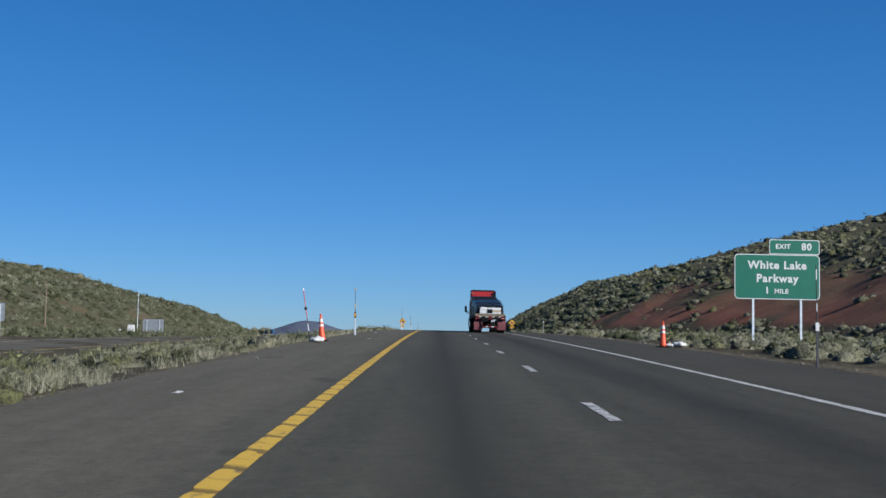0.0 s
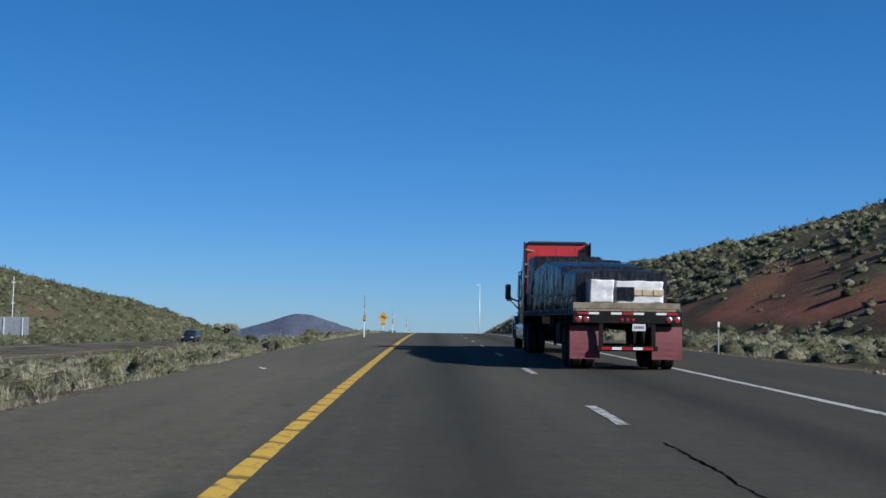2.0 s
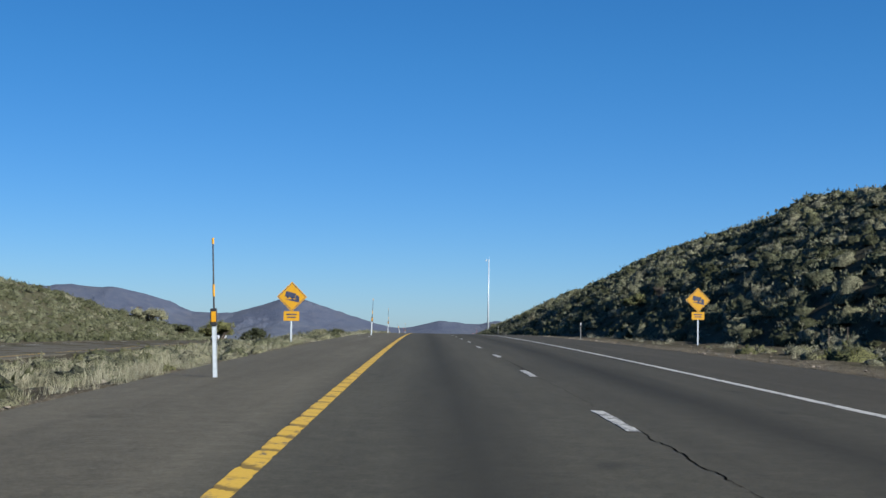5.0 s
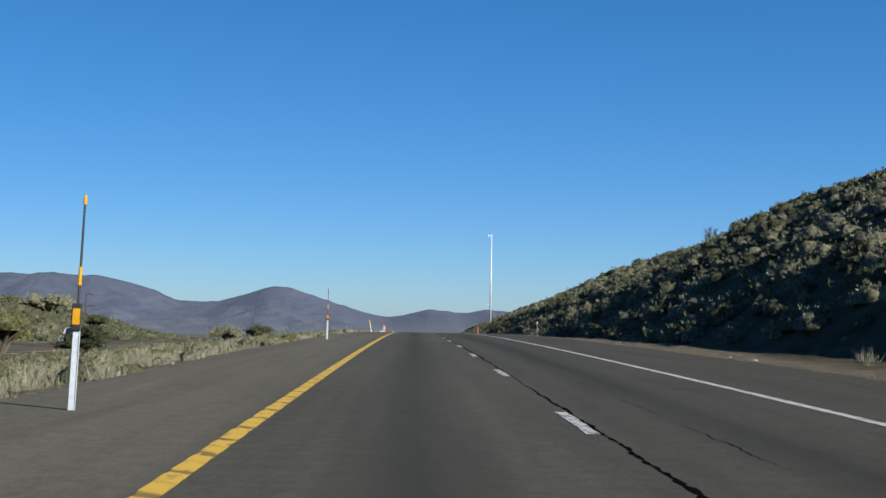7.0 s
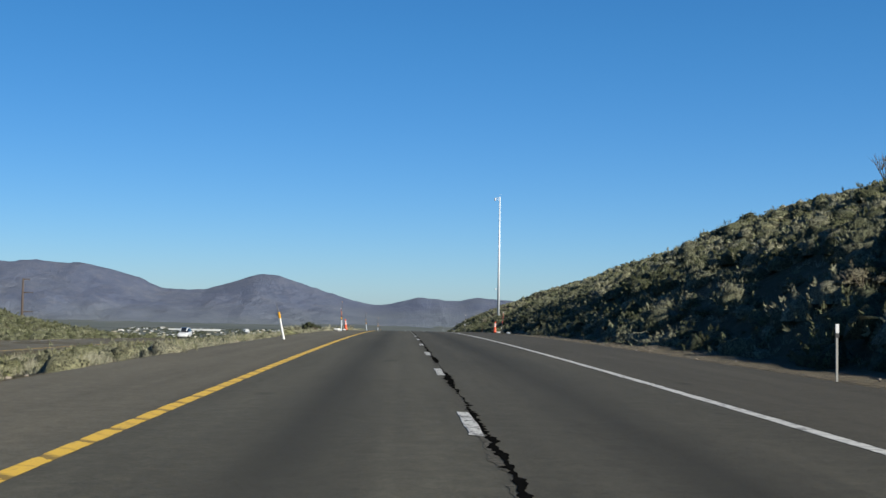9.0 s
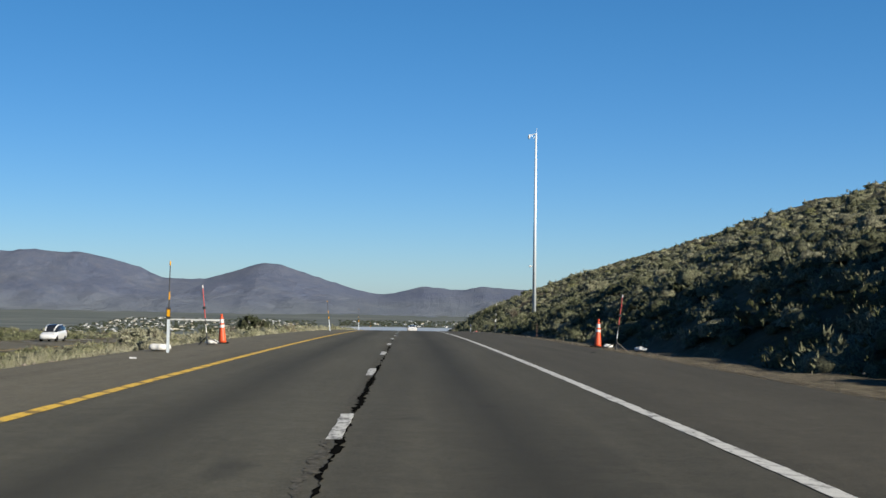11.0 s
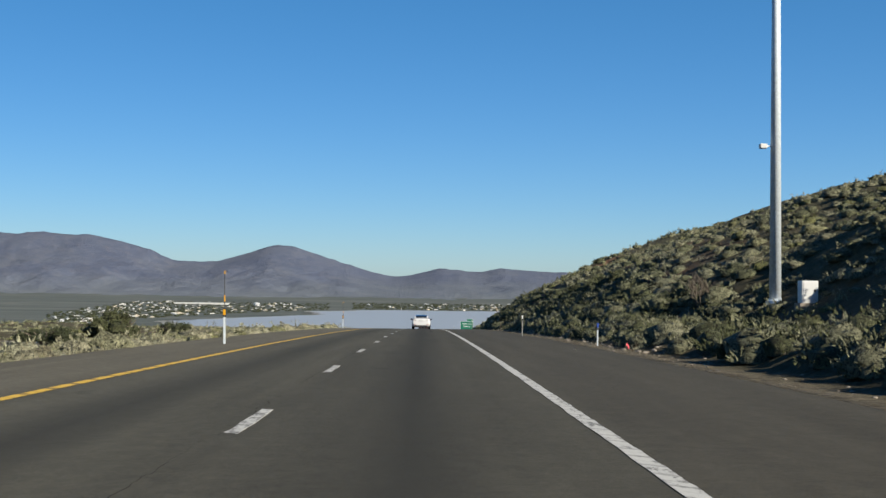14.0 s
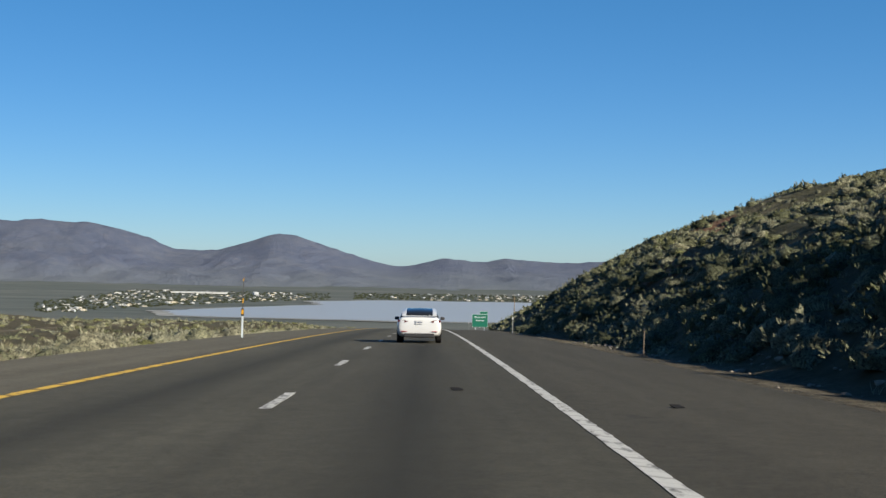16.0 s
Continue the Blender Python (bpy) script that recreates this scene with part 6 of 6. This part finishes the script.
for k, (x, y, r, h) in enumerate(((-12.9, 542.4, 1.8, 2.6), (-20.4, 617.0, 2.9, 3.0), (-16.0, 622.0, 2.0, 2.0), (-24.0, 611.0, 2.2, 1.8), (-27.5, 604.0, 1.8, 1.6))):
    shrub(x, y, r, h, 200 + k, M_JUNIPER, "large dark evergreen shrub among the dry grass")
for k, (x, y, r, h) in enumerate(((-23.5, 333.0, 2.6, 2.8), (-20.5, 341.0, 1.9, 2.1), (-13.0, 356.0, 1.6, 1.6), (-11.0, 362.0, 1.5, 1.4), (-69.0, 498.0, 4.5, 4.0), (-62.0, 505.0, 3.0, 2.6), (-9.5, 470.0, 1.3, 1.2))):
    shrub(x, y, r, h, 230 + k, M_JUNIPER if k % 2 else M_SAGE, "large green shrub in the median" if x > -40 else "large green shrub beyond the opposite carriageway")


def dead_shrub(x, y, h, seed):
    """A leafless shrub: forking grey stems and twigs."""
    rr = random.Random(seed)
    root = empty("dead_shrub", on_ground(x, y, -0.1))
    for k in range(7):
        bm = bmesh.new()
        a = 2 * math.pi * k / 7 + rr.uniform(-0.3, 0.3)
        p, q = Vector((0, 0, 0)), Vector((0.25 * h * math.cos(a), 0.25 * h * math.sin(a), 0.45 * h))
        tube(bm, p, q, 0.045, 0.03, 6)
        for j in range(4):
            t = q + Vector((rr.uniform(-0.3, 0.3) * h, rr.uniform(-0.3, 0.3) * h, rr.uniform(0.25, 0.6) * h))
            tube(bm, q, t, 0.028, 0.012, 5)
            for i in range(2):
                tube(bm, q.lerp(t, 0.6), t + Vector((rr.uniform(-0.2, 0.2), rr.uniform(-0.2, 0.2), rr.uniform(0, 0.15))) * h, 0.016, 0.006, 4)
        part("stem", bm, M_TWIG, root)
    return tagged(root, "leafless grey shrub among the sagebrush", "shrub")


for k, (x, y, h) in enumerate(((46.5, 440.0, 2.4), (44.0, 431.0, 1.7), (19.5, 575.0, 1.8), (24.0, 300.0, 1.6), (-9.0, 498.0, 1.0))):
    dead_shrub(x, y, h, 60 + k)
for k, (x, y, r, h) in enumerate(((51.0, 420.0, 1.9, 2.2), (47.5, 428.0, 1.4, 1.7), (38.5, 455.0, 1.3, 1.4), (18.5, 372.0, 1.2, 1.3), (22.5, 305.0, 1.5, 1.5), (20.0, 505.0, 1.4, 1.5))):
    shrub(x, y, r, h, 260 + k, M_SAGE, "large grey-green shrub on the slope", 1800)


def grass_shape(seed, blades, spread=0.35, tall=0.45):
    r = np.random.RandomState(seed)
    base = np.stack([r.normal(0, spread * 0.5, blades), r.normal(0, spread * 0.5, blades), np.zeros(blades)], 1)
    lean = np.stack([r.normal(0, 0.16, blades), r.normal(0, 0.16, blades), tall * r.uniform(0.5, 1.1, blades)], 1)
    a = r.uniform(0, 6.28, blades)
    side = np.stack([np.cos(a), np.sin(a), 0 * a], 1) * 0.012
    v = np.stack([base - side, base + side, base + lean], 1).reshape(-1, 3)
    return v, np.arange(blades * 3).reshape(-1, 3), len(v)


GRASS = [grass_shape(300 + k, 46) for k in range(6)]


def tufts(n, x0, x1, y0, y1, keep, size, seed, label):
    p = sow(n, x0, x1, y0, y1, keep, size, 5, seed, (0.0, 1.0))
    scatter("dry_grass", GRASS, p, M_GRASS, label, "grass")


tufts(4200, -7.4, -4.0, 10, 680, one, (0.4, 0.9), 20, "tan dry grass along the median edge")
tufts(3200, -20, -7, 10, 680, one, (0.6, 1.3), 21, "tan dry grass in the median")
tufts(1300, -14, -4.8, 205, 335, one, (0.6, 1.1), 24, "tall tan dry grass in the median")
tufts(900, 12.8, 34, 30, 300, lambda x, y: (x - toe(y) < 4) * 1.0, (0.5, 1.0), 22, "tan dry grass beside the road")
tufts(1900, 12.8, 24, 240, 700, lambda x, y: (x - toe(y) > -1.2) * 1.0, (0.5, 1.0), 23, "tan dry grass on the cut slope")


def stones(n, x0, x1, y0, y1, size, seed, label):
    r = np.random.RandomState(seed)
    t = (1 + 5**0.5) / 2
    ico = np.array([(-1, t, 0), (1, t, 0), (-1, -t, 0), (1, -t, 0), (0, -1, t), (0, 1, t), (0, -1, -t), (0, 1, -t), (t, 0, -1), (t, 0, 1), (-t, 0, -1), (-t, 0, 1)]) / 1.9
    tri = np.array([(0, 11, 5), (0, 5, 1), (0, 1, 7), (0, 7, 10), (0, 10, 11), (1, 5, 9), (5, 11, 4), (11, 10, 2), (10, 7, 6), (7, 1, 8), (3, 9, 4), (3, 4, 2), (3, 2, 6), (3, 6, 8), (3, 8, 9), (4, 9, 5), (2, 4, 11), (6, 2, 10), (8, 6, 7), (9, 8, 1)])
    x, y = r.uniform(x0, x1, n), r.uniform(y0, y1, n)
    z = land(x, y)[0]
    V, F = [], []
    for k in range(n):
        s = size[0] + (size[1] - size[0]) * r.uniform() ** 3
        v = ico * s * np.array([1.0, r.uniform(0.6, 1), r.uniform(0.4, 0.7)]) * (1 + 0.25 * r.uniform(-1, 1, (12, 1)))
        a = r.uniform(0, 6.28)
        V.append(np.stack([v[:, 0] * math.cos(a) - v[:, 1] * math.sin(a) + x[k], v[:, 0] * math.sin(a) + v[:, 1] * math.cos(a) + y[k], v[:, 2] + z[k] + 0.02], 1))
        F.append(tri + 12 * k)
    tagged(new("stones", mesh_np("stones", np.concatenate(V), np.concatenate(F), M_ROCK)), label, "stones", kind="stuff")


stones(900, 11.9, 16.5, 230, 680, (0.012, 0.06), 401, "pale loose stones on the gravel verge")
stones(150, 12.6, 15.2, 520, 640, (0.02, 0.11), 402, "pale rocks fallen on the gravel verge")
stones(70, 12.9, 14.2, 545, 640, (0.06, 0.20), 405, "pale broken rocks at the foot of the bank")
stones(420, -5.6, -3.8, 10, 660, (0.02, 0.09), 403, "small pale stones along the median edge")
stones(220, 11.9, 13.4, 20, 300, (0.02, 0.10), 404, "small pale stones along the shoulder edge")


def litter():
    """Small pale scraps on the shoulders, each a bent shred."""
    r = random.Random(9)
    spots = [(-2.2, 18), (-2.9, 31), (-1.6, 58), (-2.6, 84), (-2.2, 101), (-3.0, 186), (-2.0, 262), (-3.1, 268), (-2.7, 336), (-1.9, 340), (-2.4, 436), (10.2, 196), (10.7, 446), (9.8, 505), (10.3, 512), (10.9, 556), (9.2, 601), (6.3, 604)]
    for x, y in spots:
        bm = bmesh.new()
        s = r.uniform(0.04, 0.09)
        secs = []
        for i in range(4):
            t = i / 3
            secs.append([(-s, 2 * s * t, 0.01 + 0.03 * t * t), (s * r.uniform(0.6, 1), 2 * s * t, 0.012 + 0.02 * t), (s * 0.9, 2 * s * t, 0.004 + 0.02 * t), (-s, 2 * s * t, 0.002 + 0.03 * t * t)])
        loft(bm, secs)
        dark = r.random() < 0.35
        ob = new("litter", finish(bm, "litter", M_RUBBER if dark else M_BAG))
        ob.matrix_world = pose(x, y, zr(y) + 0.002, 0, 0, r.uniform(0, 360))
        tagged(ob, "shred of black tyre rubber on the shoulder" if dark else "crumpled white scrap of litter on the shoulder", "litter", "litter on the shoulders")


litter()

# ---- the town in the valley ----
M_ROOFS = [plain("pale_metal_roof", (0.524, 0.524, 0.510), 0.5, vary=0.06, scale=1), plain("grey_shingle_roof", (0.18, 0.174, 0.168), 0.8, vary=0.15, scale=1), plain("tan_shingle_roof", (0.252, 0.21, 0.162), 0.8, vary=0.15, scale=1)]
M_WALLS = [plain("white_siding", (0.538, 0.531, 0.510), 0.6, vary=0.05, scale=1), plain("cream_siding", (0.443, 0.403, 0.322), 0.6, vary=0.06, scale=1), plain("grey_siding", (0.309, 0.322, 0.336), 0.6, vary=0.06, scale=1)]


def house(k, w, d, h, rise, label):
    root = empty("house", (0, 0, 0))
    bm = bmesh.new()
    prism(bm, [(-w / 2, -1), (w / 2, -1), (w / 2, h), (0, h + rise * 0.95), (-w / 2, h)], -d / 2, d / 2)
    part("wall", bm, M_WALLS[k % 3], root)
    for sx in (-1, 1):
        bm = bmesh.new()
        prism(bm, [(sx * (w / 2 + 0.5), h - 0.25), (0, h + rise), (0, h + rise + 0.25), (sx * (w / 2 + 0.5), h)], -d / 2 - 0.5, d / 2 + 0.5)
        part("roof", bm, M_ROOFS[(k + 1) % 3], root)
    for x in (-w * 0.3, w * 0.3):
        wn_ = part("window", box(bmesh.new(), x - 0.8, x + 0.8, -d / 2 - 0.08, -d / 2 + 0.02, 1.0, 2.3), M_GLASS, root)
    part("door", box(bmesh.new(), -0.5, 0.5, -d / 2 - 0.08, -d / 2 + 0.02, 0.0, 2.1), M_WOOD, root)
    return tagged(root, label, "house", "houses of the valley town")


r = random.Random(17)
protos = [house(0, 13, 7, 2.7, 1.5, "white single-storey house in the valley town"), house(1, 15, 8, 2.9, 1.6, "cream single-storey house in the valley town"),
          house(2, 11, 8, 4.6, 1.9, "grey two-storey house in the valley town"), house(3, 18, 5, 2.6, 0.9, "long white manufactured home in the valley town")]
spots = []
while len(spots) < 215:
    q, y = r.uniform(-0.315, -0.10), r.uniform(2080, 3380)
    if y > 2080 + max(0, (q + 0.29)) * 4200 and y < 3400 - max(0, -0.235 - q) * 12000 and r.random() < 0.85:
        spots.append((5.7 + q * (y - 585), y))
while len(spots) < 290:
    q, y = r.uniform(-0.055, 0.10), r.uniform(3000, 3480)
    if q > 0.0 or r.random() < 0.35:
        spots.append((5.7 + q * (y - 585), y))
for k, (x, y) in enumerate(spots):
    m = pose(x, y, height(x, y), 0, 0, r.uniform(-40, 40))
    if k < 4:
        protos[k].matrix_world = m
    else:
        copy_thing(r.choice(protos), m @ Matrix.Scale(r.uniform(0.30, 0.50), 4))
x0, y0 = 5.7 - 0.186 * (3250 - 585), 3250.0
hall = empty("warehouse", (x0, y0, height(x0, y0)))
bm = bmesh.new()
prism(bm, [(-60, -2), (60, -2), (60, 3.0), (-60, 3.0)], -15, 15)
part("wall", bm, M_WALLS[0], hall)
bm = bmesh.new()
prism(bm, [(-61, 3.0), (61, 3.0), (61, 3.6), (-61, 3.6)], -16, 16)
part("roof", bm, M_ROOFS[0], hall)
tagged(hall, "long low white warehouse behind the town", "warehouse")
tp = []
for k in range(2800):
    if r.random() < 0.72:
        q, y = r.uniform(-0.32, -0.08), r.uniform(2050, 3400)
        if y < 2050 + max(0, q + 0.29) * 4200 or y > 3420 - max(0, -0.235 - q) * 12000:
            continue
    else:
        q, y = r.uniform(-0.06, 0.11), r.uniform(2990, 3450)
    x = 5.7 + q * (y - 585)
    tp.append((x, y, height(x, y), r.uniform(3, 7), r.uniform(0, 6.28), 0.5 * r.random()))
scatter("trees", FAR, np.array(tp), M_JUNIPER, "dark trees between the houses of the town", "trees")
